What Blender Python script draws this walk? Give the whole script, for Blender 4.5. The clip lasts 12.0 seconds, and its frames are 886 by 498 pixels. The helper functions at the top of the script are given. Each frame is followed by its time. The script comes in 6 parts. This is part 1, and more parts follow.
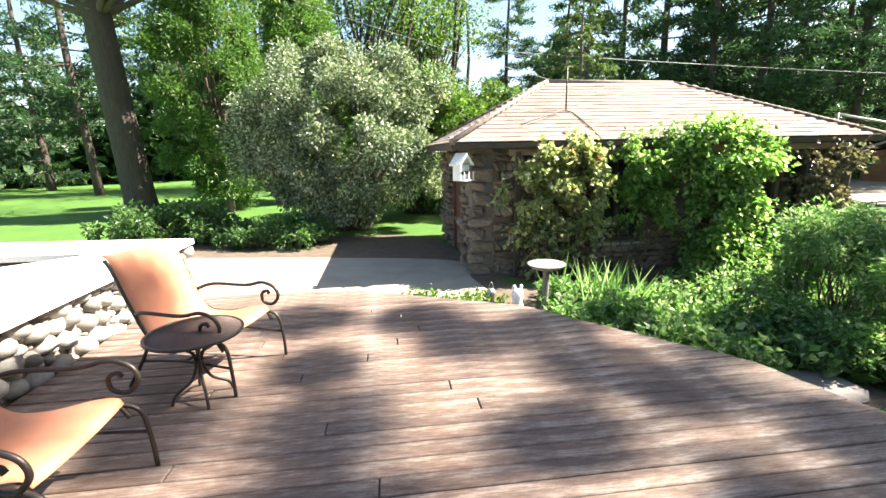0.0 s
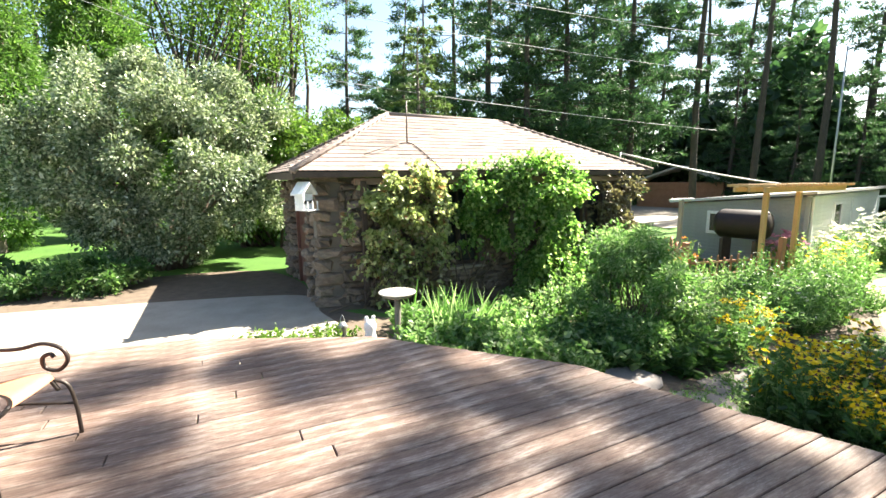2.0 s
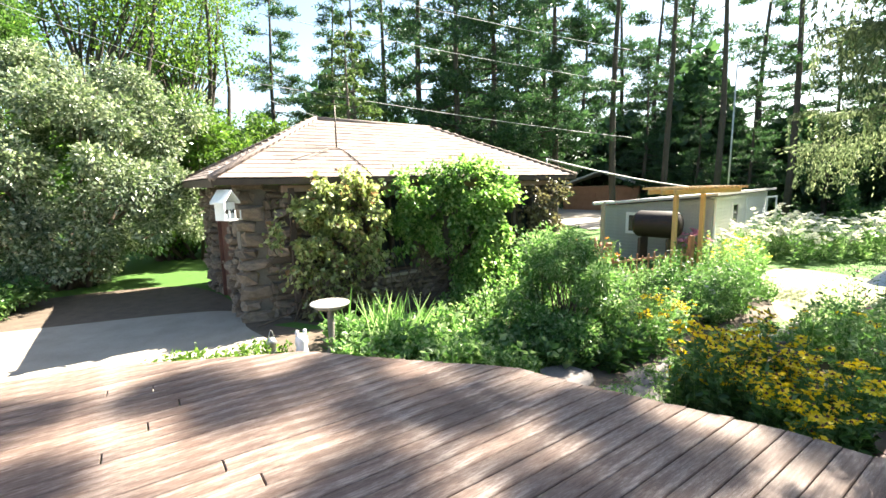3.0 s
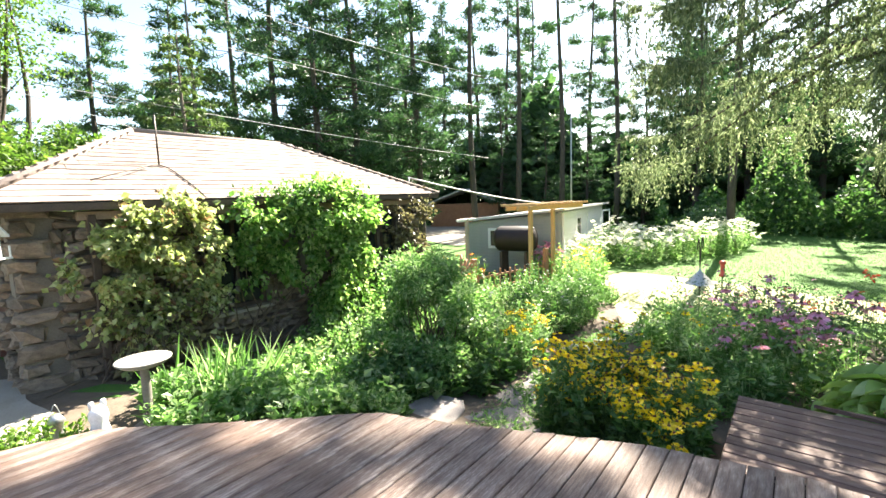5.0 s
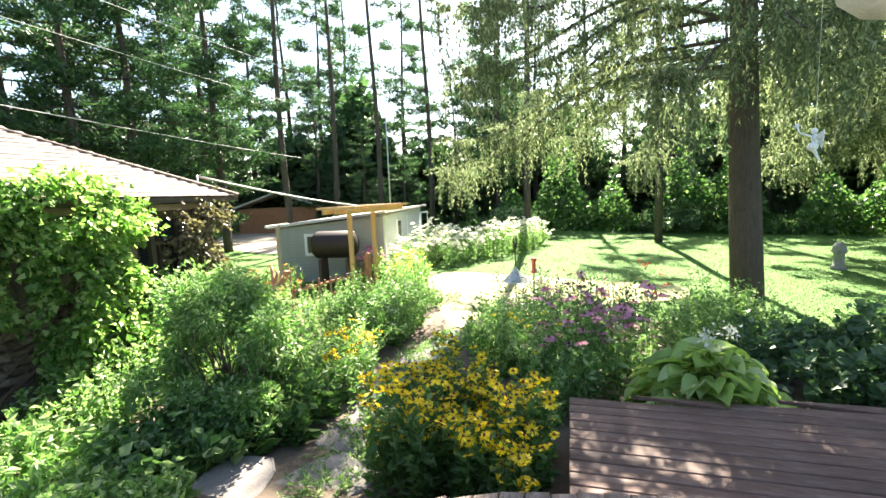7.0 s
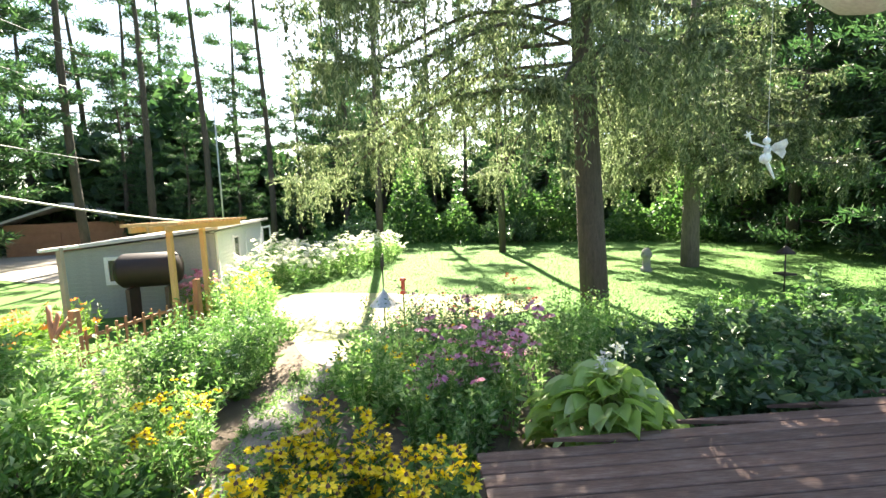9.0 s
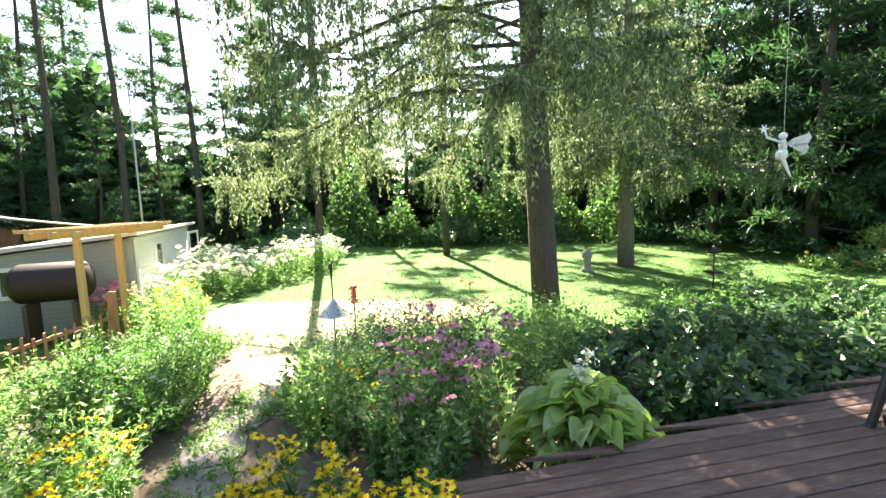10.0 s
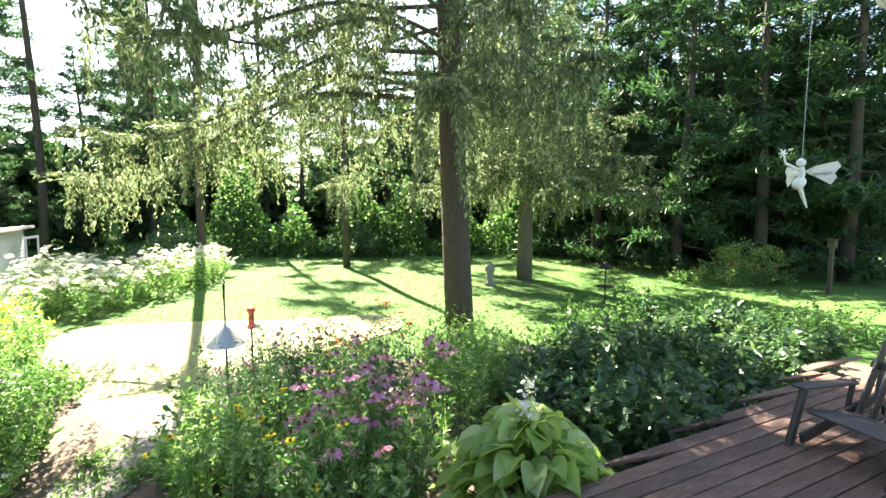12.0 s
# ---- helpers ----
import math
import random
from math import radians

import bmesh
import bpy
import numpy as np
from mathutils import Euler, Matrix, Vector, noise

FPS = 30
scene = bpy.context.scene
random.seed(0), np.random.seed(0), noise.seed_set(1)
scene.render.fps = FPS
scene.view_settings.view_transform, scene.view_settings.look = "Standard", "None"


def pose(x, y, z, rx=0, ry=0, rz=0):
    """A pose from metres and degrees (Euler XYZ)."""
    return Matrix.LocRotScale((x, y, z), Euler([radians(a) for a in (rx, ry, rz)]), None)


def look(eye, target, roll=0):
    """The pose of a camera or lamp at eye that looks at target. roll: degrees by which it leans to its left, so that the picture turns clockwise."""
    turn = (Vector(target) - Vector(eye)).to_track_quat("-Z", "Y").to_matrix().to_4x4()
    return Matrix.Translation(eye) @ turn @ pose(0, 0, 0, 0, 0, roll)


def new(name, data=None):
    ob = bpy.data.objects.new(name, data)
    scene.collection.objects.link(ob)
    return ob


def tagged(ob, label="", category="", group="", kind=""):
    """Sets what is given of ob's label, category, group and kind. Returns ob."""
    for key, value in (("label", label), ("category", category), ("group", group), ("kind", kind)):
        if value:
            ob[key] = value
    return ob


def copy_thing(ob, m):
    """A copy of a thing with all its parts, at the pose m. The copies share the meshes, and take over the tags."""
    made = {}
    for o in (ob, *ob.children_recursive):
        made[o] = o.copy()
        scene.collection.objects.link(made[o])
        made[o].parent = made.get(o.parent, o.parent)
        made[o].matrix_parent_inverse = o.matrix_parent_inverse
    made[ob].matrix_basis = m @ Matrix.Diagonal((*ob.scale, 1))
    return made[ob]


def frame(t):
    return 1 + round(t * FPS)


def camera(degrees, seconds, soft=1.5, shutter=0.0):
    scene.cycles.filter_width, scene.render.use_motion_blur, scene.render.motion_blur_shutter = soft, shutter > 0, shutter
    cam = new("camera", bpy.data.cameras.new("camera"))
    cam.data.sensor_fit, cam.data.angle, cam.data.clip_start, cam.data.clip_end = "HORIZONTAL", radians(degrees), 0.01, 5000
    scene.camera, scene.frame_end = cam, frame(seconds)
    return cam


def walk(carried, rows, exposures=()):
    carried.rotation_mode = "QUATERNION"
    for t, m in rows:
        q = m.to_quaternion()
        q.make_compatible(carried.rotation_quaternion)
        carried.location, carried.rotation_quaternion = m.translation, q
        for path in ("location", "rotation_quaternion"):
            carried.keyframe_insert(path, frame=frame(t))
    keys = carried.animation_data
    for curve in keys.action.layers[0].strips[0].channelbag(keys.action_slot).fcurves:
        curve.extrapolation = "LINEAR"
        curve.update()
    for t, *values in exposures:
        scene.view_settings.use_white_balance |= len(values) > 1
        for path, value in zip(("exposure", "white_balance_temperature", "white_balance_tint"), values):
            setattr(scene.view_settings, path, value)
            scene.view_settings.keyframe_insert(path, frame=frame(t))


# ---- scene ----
cam = camera(89.7, 12.0)

PATH = [
    (0, (-0.912, -0.403, 1.708), (-0.677, 1.536, 1.277), -1.2),
    (0.5, (-0.919, -0.372, 1.705), (-0.514, 1.544, 1.3), -0.7),
    (1, (-0.893, -0.363, 1.706), (-0.329, 1.52, 1.333), -0.5),
    (1.5, (-0.884, -0.339, 1.704), (-0.158, 1.493, 1.363), -0.5),
    (2, (-0.882, -0.311, 1.706), (-0.001, 1.457, 1.39), -0.6),
    (2.5, (-0.868, -0.292, 1.709), (0.142, 1.408, 1.403), -0.9),
    (3, (-0.831, -0.262, 1.707), (0.299, 1.362, 1.412), -1.1),
    (5, (-0.393, -0.024, 1.714), (1.157, 1.219, 1.487), -2.1),
    (5.5, (-0.262, 0.091, 1.71), (1.414, 1.157, 1.481), -2.2),
    (6, (-0.121, 0.201, 1.707), (1.662, 1.078, 1.477), -2.3),
    (6.5, (0.116, 0.274, 1.687), (1.974, 0.978, 1.457), -2.3),
    (7, (0.352, 0.329, 1.68), (2.261, 0.876, 1.437), -2.4),
    (7.5, (0.594, 0.426, 1.667), (2.542, 0.804, 1.416), -2.3),
    (9.5, (1.382, 0.853, 1.719), (3.352, 0.577, 1.509), -2.2),
    (10, (1.579, 0.933, 1.703), (3.527, 0.534, 1.49), -2.1),
    (10.5, (1.791, 0.933, 1.686), (3.719, 0.444, 1.476), -1.4),
    (11, (1.972, 0.939, 1.694), (3.872, 0.349, 1.49), -0.6),
    (11.5, (2.11, 1.031, 1.723), (3.962, 0.301, 1.531), -0.1),
    (12, (2.195, 1.101, 1.746), (4.0, 0.257, 1.571), 0.0),
]
walk(cam, [(t, look(eye, target, roll)) for t, eye, target, roll in PATH], [(0, 2.5, 6900, 6), (3, 2.75, 6900, 6), (6, 2.92, 7000, 6), (9.5, 3.05, 7200, 6), (12, 3.15, 7200, 6)])

# ---------------------------------------------------------------- light
world = bpy.data.worlds.new("sky")
scene.world = world
world.use_nodes = True
wn = world.node_tree.nodes
sky = wn.new("ShaderNodeTexSky")
sky.sky_type = "NISHITA"
sky.sun_disc = False
SUN_WAY = Vector((1.0, 0.03, 1.0)).normalized()
sky.sun_elevation = math.asin(SUN_WAY.z)
sky.sun_rotation = math.atan2(SUN_WAY.x, SUN_WAY.y)
wn["Background"].inputs["Strength"].default_value = 0.06
world.node_tree.links.new(sky.outputs[0], wn["Background"].inputs["Color"])
sun = new("sun", bpy.data.lights.new("sun", "SUN"))
sun.data.energy = 5.0
sun.data.angle = radians(0.42)
sun.data.color = (1.0, 0.95, 0.87)
sun.matrix_world = look(SUN_WAY * 40, (0, 0, 0))


# ---------------------------------------------------------------- materials
def nodes_of(name):
    m = bpy.data.materials.new(name)
    m.use_nodes = True
    nt = m.node_tree
    return m, nt, nt.nodes["Principled BSDF"]


def ramp(nt, fac, stops):
    r = nt.nodes.new("ShaderNodeValToRGB")
    while len(r.color_ramp.elements) < len(stops):
        r.color_ramp.elements.new(0.5)
    for e, (p, c) in zip(r.color_ramp.elements, stops):
        e.position = p
        e.color = (*c, 1)
    nt.links.new(fac, r.inputs[0])
    return r.outputs[0]


def noise_of(nt, scale, detail=6.0, stretch=None, rough=0.6, coords="Object"):
    tc = nt.nodes.new("ShaderNodeTexCoord")
    mp = nt.nodes.new("ShaderNodeMapping")
    if stretch:
        mp.inputs["Scale"].default_value = stretch
    nt.links.new(tc.outputs[coords], mp.inputs[0])
    n = nt.nodes.new("ShaderNodeTexNoise")
    n.inputs["Scale"].default_value = scale
    n.inputs["Detail"].default_value = detail
    n.inputs["Roughness"].default_value = rough
    nt.links.new(mp.outputs[0], n.inputs["Vector"])
    return n.outputs["Fac"]


def mix_col(nt, fac, a, b, mode="MIX"):
    m = nt.nodes.new("ShaderNodeMix")
    m.data_type = "RGBA"
    m.blend_type = mode
    for sock, v in ((m.inputs[0], fac), (m.inputs[6], a), (m.inputs[7], b)):
        if isinstance(v, (int, float)):
            sock.default_value = v
        elif isinstance(v, tuple):
            sock.default_value = (*v, 1)
        else:
            nt.links.new(v, sock)
    return m.outputs[2]


def bump_of(nt, bsdf, height, strength, dist=0.01):
    b = nt.nodes.new("ShaderNodeBump")
    b.inputs["Strength"].default_value = strength
    b.inputs["Distance"].default_value = dist
    nt.links.new(height, b.inputs["Height"])
    nt.links.new(b.outputs[0], bsdf.inputs["Normal"])


def rand_of(nt, island=False):
    n = nt.nodes.new("ShaderNodeNewGeometry" if island else "ShaderNodeObjectInfo")
    return n.outputs["Random Per Island" if island else "Random"]


def surface(name, c1, c2, scale=6.0, rough=0.75, bump=0.3, metal=0.0, fine=60.0, stretch=None, vary=0.0, dist=0.01, coords="Object"):
    """Two-tone surface with a broad and a fine noise, and tone per piece."""
    m, nt, b = nodes_of(name)
    broad = noise_of(nt, scale, 5, stretch, coords=coords)
    small = noise_of(nt, fine, 4, stretch, coords=coords)
    col = ramp(nt, broad, [(0.3, c1), (0.7, c2)])
    col = mix_col(nt, 0.35, col, ramp(nt, small, [(0.3, tuple(v * 0.6 for v in c1)), (0.7, tuple(min(1, v * 1.3) for v in c2))]))
    if vary:
        tone = ramp(nt, rand_of(nt), [(0, (1 - vary,) * 3), (1, (1 + vary * 0.4,) * 3)])
        col = mix_col(nt, 1.0, col, tone, "MULTIPLY")
    nt.links.new(col, b.inputs["Base Color"])
    b.inputs["Roughness"].default_value = rough
    b.inputs["Metallic"].default_value = metal
    if bump:
        bump_of(nt, b, small, bump, dist)
    return m


def leaf_mat(name, stops, glow=0.45, rough=0.42, tint=(1.35, 1.5, 1.0)):
    """Leaves: tone per leaf, a broad patch tone, light passing through the blade."""
    m, nt, b = nodes_of(name)
    col = ramp(nt, rand_of(nt, True), stops)
    patch = noise_of(nt, 1.7, 3)
    col = mix_col(nt, 1.0, col, ramp(nt, patch, [(0.3, (0.75, 0.78, 0.8)), (0.7, (1.15, 1.1, 1.0))]), "MULTIPLY")
    nt.links.new(col, b.inputs["Base Color"])
    b.inputs["Roughness"].default_value = rough
    tr = nt.nodes.new("ShaderNodeBsdfTranslucent")
    nt.links.new(mix_col(nt, 1.0, col, tint, "MULTIPLY"), tr.inputs["Color"])
    mx = nt.nodes.new("ShaderNodeMixShader")
    mx.inputs[0].default_value = glow
    nt.links.new(b.outputs[0], mx.inputs[1])
    nt.links.new(tr.outputs[0], mx.inputs[2])
    nt.links.new(mx.outputs[0], nt.nodes["Material Output"].inputs["Surface"])
    return m


def deck_mat(name, c1, c2, c3):
    """Weathered deck boards: grain along x, worn stain, knots, tone per board."""
    m, nt, b = nodes_of(name)
    grain = noise_of(nt, 9, 8, (0.6, 9, 9), 0.7)
    wear = noise_of(nt, 4.2, 8, (0.5, 2.4, 1), 0.78)
    col = ramp(nt, wear, [(0.36, c1), (0.5, c2), (0.64, c3)])
    col = mix_col(nt, 1.0, col, ramp(nt, grain, [(0.3, (0.5, 0.48, 0.47)), (0.65, (1.2, 1.2, 1.2))]), "MULTIPLY")
    col = mix_col(nt, 1.0, col, ramp(nt, rand_of(nt), [(0, (0.72, 0.7, 0.7)), (1, (1.15, 1.12, 1.1))]), "MULTIPLY")
    nt.links.new(col, b.inputs["Base Color"])
    b.inputs["Roughness"].default_value = 0.72
    bump_of(nt, b, grain, 0.5, 0.006)
    return m


M_DECK = deck_mat("weathered_deck_wood", (0.115, 0.067, 0.048), (0.175, 0.12, 0.098), (0.34, 0.275, 0.24))
M_DECK2 = deck_mat("stained_deck_wood", (0.11, 0.055, 0.04), (0.14, 0.08, 0.062), (0.2, 0.14, 0.12))
M_UNDER = surface("dark_framing_wood", (0.05, 0.035, 0.03), (0.09, 0.065, 0.05))
M_STONE = surface("field_stone", (0.1, 0.075, 0.058), (0.31, 0.235, 0.175), 5, 0.85, 0.6, fine=40, vary=0.45)
M_BOULDER = surface("rounded_boulder", (0.24, 0.23, 0.22), (0.42, 0.38, 0.34), 5, 0.8, 0.4, fine=50, vary=0.5)
M_MORTAR = surface("old_mortar", (0.12, 0.105, 0.09), (0.2, 0.175, 0.15), 8, 0.95, 0.6)
M_SHINGLE = surface("asphalt_shingle", (0.19, 0.145, 0.125), (0.28, 0.215, 0.19), 14, 0.9, 0.5, fine=220, vary=0.3)
M_FASCIA = surface("weathered_fascia", (0.05, 0.035, 0.027), (0.1, 0.07, 0.053), 5, 0.8)
M_DOOR = surface("brown_door_paint", (0.09, 0.035, 0.025), (0.15, 0.06, 0.04), 4, 0.6, 0.2, stretch=(5, 5, 0.6))
# near-black: shade of enclosed spaces put into the colour
M_DARK = surface("painted_inside_shade", (0.015, 0.012, 0.01), (0.03, 0.025, 0.02))
M_CONC = surface("concrete", (0.25, 0.215, 0.18), (0.37, 0.325, 0.275), 3, 0.9, 0.3, fine=90)
M_CAP = surface("white_concrete_cap", (0.70, 0.69, 0.67), (0.82, 0.81, 0.79), 3, 0.8, 0.2, fine=60)
M_SOIL = surface("garden_soil", (0.07, 0.05, 0.035), (0.15, 0.11, 0.08), 6, 0.95, 0.7, fine=60)
# pale grass tone with full sunlight put into the colour
M_SUNGRASS = surface("sunlit_grass_tone", (0.2, 0.22, 0.085), (0.34, 0.33, 0.17), 3, 0.95, 0.6, fine=90)
M_FLAG = surface("flagstone", (0.14, 0.12, 0.11), (0.25, 0.215, 0.2), 5, 0.9, 0.4, vary=0.2)
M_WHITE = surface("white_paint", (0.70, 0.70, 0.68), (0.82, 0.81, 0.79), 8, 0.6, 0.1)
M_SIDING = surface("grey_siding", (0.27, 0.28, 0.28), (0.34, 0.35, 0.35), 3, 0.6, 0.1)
M_CEDAR = surface("yellow_cedar_post", (0.42, 0.25, 0.10), (0.55, 0.35, 0.16), 4, 0.65, 0.2, stretch=(4, 4, 0.5))
M_RUST = surface("rusted_steel", (0.016, 0.011, 0.011), (0.035, 0.022, 0.02), 5, 0.6, 0.2, metal=0.3)
M_IRON = surface("bronze_powder_coat", (0.035, 0.026, 0.022), (0.06, 0.045, 0.038), 10, 0.45, 0.1, metal=0.5)
M_SLING = surface("orange_sling_fabric", (0.46, 0.17, 0.09), (0.56, 0.24, 0.14), 5, 0.7, 0.5, fine=400, dist=0.003)
M_PLASTIC = surface("dark_brown_resin", (0.035, 0.028, 0.027), (0.06, 0.047, 0.045), 6, 0.5, 0.1)
M_BRICK = surface("brown_garage_boards", (0.32, 0.14, 0.075), (0.43, 0.21, 0.12), 3, 0.8, 0.2)
M_ROOFLIGHT = surface("pale_roof", (0.45, 0.42, 0.4), (0.6, 0.57, 0.55), 3, 0.8, 0.1)
M_BARK = surface("grey_bark", (0.07, 0.055, 0.045), (0.20, 0.165, 0.14), 7, 0.95, 1.0, fine=30, stretch=(3, 3, 0.5), dist=0.03)
# darker copy of grey_bark, also standing in for shade on two trunks
M_BARKD = surface("dark_bark", (0.045, 0.035, 0.03), (0.11, 0.085, 0.07), 7, 0.95, 1.0, fine=30, stretch=(3, 3, 0.5), dist=0.03)
M_TWIG = surface("brown_twig", (0.07, 0.05, 0.035), (0.14, 0.1, 0.07), 9, 0.9, 0.3)
M_METAL = surface("galvanised_metal", (0.35, 0.35, 0.34), (0.5, 0.5, 0.49), 8, 0.45, 0.1, metal=0.7)
# opaque pane: the shade of the room inside is put into its colour
M_GLASSD = surface("window_pane_dim_inside", (0.02, 0.025, 0.028), (0.05, 0.055, 0.06), 3, 0.1, 0.0)
M_WIRE = surface("pale_cable", (0.25, 0.245, 0.235), (0.36, 0.35, 0.34), 3, 0.6, 0.0)
M_BATH = surface("grey_cast_stone", (0.17, 0.155, 0.135), (0.3, 0.28, 0.25), 9, 0.85, 0.4)

L_BRIGHT = leaf_mat("bright_garden_leaf", [(0, (0.07, 0.14, 0.02)), (0.6, (0.12, 0.22, 0.035)), (1, (0.22, 0.31, 0.08))], 0.5)
# lit copy of garden_leaf: sunlight is put into its paler tones
L_SUN = leaf_mat("sunlit_toned_garden_leaf", [(0, (0.075, 0.165, 0.045)), (0.6, (0.16, 0.28, 0.1)), (1, (0.42, 0.49, 0.32))], 0.58)
L_MID = leaf_mat("garden_leaf", [(0, (0.045, 0.105, 0.03)), (0.6, (0.075, 0.16, 0.05)), (1, (0.18, 0.27, 0.12))], 0.55)
L_BLUE = leaf_mat("blue_green_leaf", [(0, (0.035, 0.08, 0.035)), (0.6, (0.07, 0.135, 0.06)), (1, (0.16, 0.23, 0.14))], 0.4, 0.33)
# pale end tone holds painted sun highlights on the vine
L_VINE = leaf_mat("vine_leaf", [(0, (0.06, 0.14, 0.03)), (0.55, (0.16, 0.29, 0.075)), (1, (0.46, 0.54, 0.27))], 0.58)
# yellowing leaves, lightened further to put sunlight into their colour
L_VINE2 = leaf_mat("yellowing_sunlit_vine_leaf", [(0, (0.14, 0.17, 0.07)), (0.45, (0.33, 0.38, 0.17)), (0.85, (0.58, 0.58, 0.36)), (1, (0.26, 0.12, 0.07))], 0.55)
L_DRY = leaf_mat("dry_vine_leaf", [(0, (0.1, 0.075, 0.05)), (0.6, (0.17, 0.14, 0.09)), (1, (0.26, 0.24, 0.15))], 0.3)
# whitish end tone paints sun highlights onto the shrub's leaves
L_LILAC = leaf_mat("green_leaf_painted_highlights", [(0, (0.05, 0.09, 0.035)), (0.5, (0.17, 0.22, 0.14)), (1, (0.55, 0.58, 0.5))], 0.4, 0.3, (1.2, 1.3, 0.8))
L_CEDAR = leaf_mat("cedar_spray", [(0, (0.05, 0.11, 0.022)), (0.6, (0.09, 0.18, 0.04)), (1, (0.16, 0.25, 0.07))], 0.5)
L_TREE = leaf_mat("broad_tree_leaf", [(0, (0.05, 0.1, 0.02)), (0.6, (0.1, 0.18, 0.035)), (1, (0.18, 0.26, 0.06))], 0.5)
L_PINE = leaf_mat("pine_needle", [(0, (0.028, 0.065, 0.03)), (0.6, (0.05, 0.105, 0.048)), (1, (0.1, 0.17, 0.075))], 0.38, tint=(1.1, 1.3, 0.9))
L_SPRUCE = leaf_mat("spruce_needle", [(0, (0.06, 0.085, 0.04)), (0.6, (0.125, 0.155, 0.085)), (1, (0.32, 0.345, 0.23))], 0.52, tint=(1.3, 1.4, 1.15))
L_YSPRUCE = leaf_mat("young_spruce_needle", [(0, (0.06, 0.1, 0.03)), (0.6, (0.1, 0.15, 0.05)), (1, (0.16, 0.22, 0.08))], 0.35)
L_HOSTA = leaf_mat("hosta_leaf", [(0, (0.24, 0.35, 0.08)), (0.6, (0.36, 0.47, 0.15)), (1, (0.56, 0.62, 0.34))], 0.45, 0.4)
L_GRASS = leaf_mat("lawn_grass", [(0, (0.03, 0.09, 0.01)), (0.6, (0.045, 0.125, 0.014)), (1, (0.08, 0.165, 0.025))], 0.3)
P_YELLOW = leaf_mat("yellow_petal", [(0, (0.76, 0.5, 0.01)), (1, (0.86, 0.66, 0.03))], 0.3)
P_PINK = leaf_mat("pink_petal", [(0, (0.5, 0.17, 0.36)), (0.6, (0.62, 0.28, 0.5)), (1, (0.75, 0.45, 0.66))], 0.35)
P_RED = leaf_mat("red_petal", [(0, (0.5, 0.03, 0.02)), (1, (0.65, 0.08, 0.05))], 0.3)
P_ORANGE = leaf_mat("orange_petal", [(0, (0.6, 0.16, 0.03)), (1, (0.72, 0.3, 0.08))], 0.3)
P_WHITE = leaf_mat("white_blossom", [(0, (0.6, 0.55, 0.58)), (1, (0.8, 0.76, 0.78))], 0.3)
P_CONE = surface("dark_flower_cone", (0.06, 0.03, 0.02), (0.14, 0.06, 0.03), 60)


# ---------------------------------------------------------------- mesh helpers
rng = np.random.default_rng(7)


def mesh_of(name, verts, faces, mat, smooth=False):
    me = bpy.data.meshes.new(name)
    me.from_pydata(verts if isinstance(verts, list) else verts.tolist(), [], faces if isinstance(faces, list) else faces.tolist())
    me.materials.append(mat)
    if smooth:
        me.polygons.foreach_set("use_smooth", [True] * len(me.polygons))
    me.update()
    return me


def put(name, me, parent=None, m=None, label=""):
    ob = new(name, me)
    if parent is not None:
        ob.parent = parent
    if m is not None:
        ob.matrix_basis = m
    if label:
        ob["label"] = label
    if name in SMALL:
        ob["kind"] = "stuff"
    return ob


SMALL = {"foliage", "stalkwork", "branchwork", "blossom", "seed_mass", "dry_foliage"}


def part(name, bm, mat, parent=None, label="", smooth=False, m=None):
    me = bpy.data.meshes.new(name)
    bm.normal_update()
    bm.to_mesh(me)
    bm.free()
    me.materials.append(mat)
    if smooth:
        me.polygons.foreach_set("use_smooth", [True] * len(me.polygons))
    return put(name, me, parent, m, label)


def thing(name, x, y, z, label, category, group="", kind="", turn=0.0):
    ob = new(name)
    ob.matrix_basis = pose(x, y, z, 0, 0, turn)
    return tagged(ob, label, category, group, kind)


def box_bm(sx, sy, sz, bevel=0.0, at=(0, 0, 0), m=None, bm=None):
    """A box with its middle at the given place."""
    b = bmesh.new()
    bmesh.ops.create_cube(b, size=1.0)
    bmesh.ops.scale(b, vec=(sx, sy, sz), verts=b.verts)
    if bevel:
        bmesh.ops.bevel(b, geom=b.edges[:], offset=bevel, segments=1, affect="EDGES")
    bmesh.ops.translate(b, vec=at, verts=b.verts)
    if m is not None:
        bmesh.ops.transform(b, matrix=m, verts=b.verts)
    if bm is None:
        return b
    me = bpy.data.meshes.new("tmp")
    b.to_mesh(me)
    b.free()
    bm.from_mesh(me)
    bpy.data.meshes.remove(me)
    return bm


def spline(pts, n):
    """Catmull-Rom through the points, n steps a span."""
    p = [Vector(q) for q in pts]
    p = [p[0] * 2 - p[1]] + p + [p[-1] * 2 - p[-2]]
    out = []
    for i in range(1, len(p) - 2):
        for k in range(n):
            t = k / n
            a, b, c, d = p[i - 1], p[i], p[i + 1], p[i + 2]
            out.append(0.5 * ((2 * b) + (c - a) * t + (2 * a - 5 * b + 4 * c - d) * t * t + (3 * b - a - 3 * c + d) * t ** 3))
    out.append(p[-2])
    return out


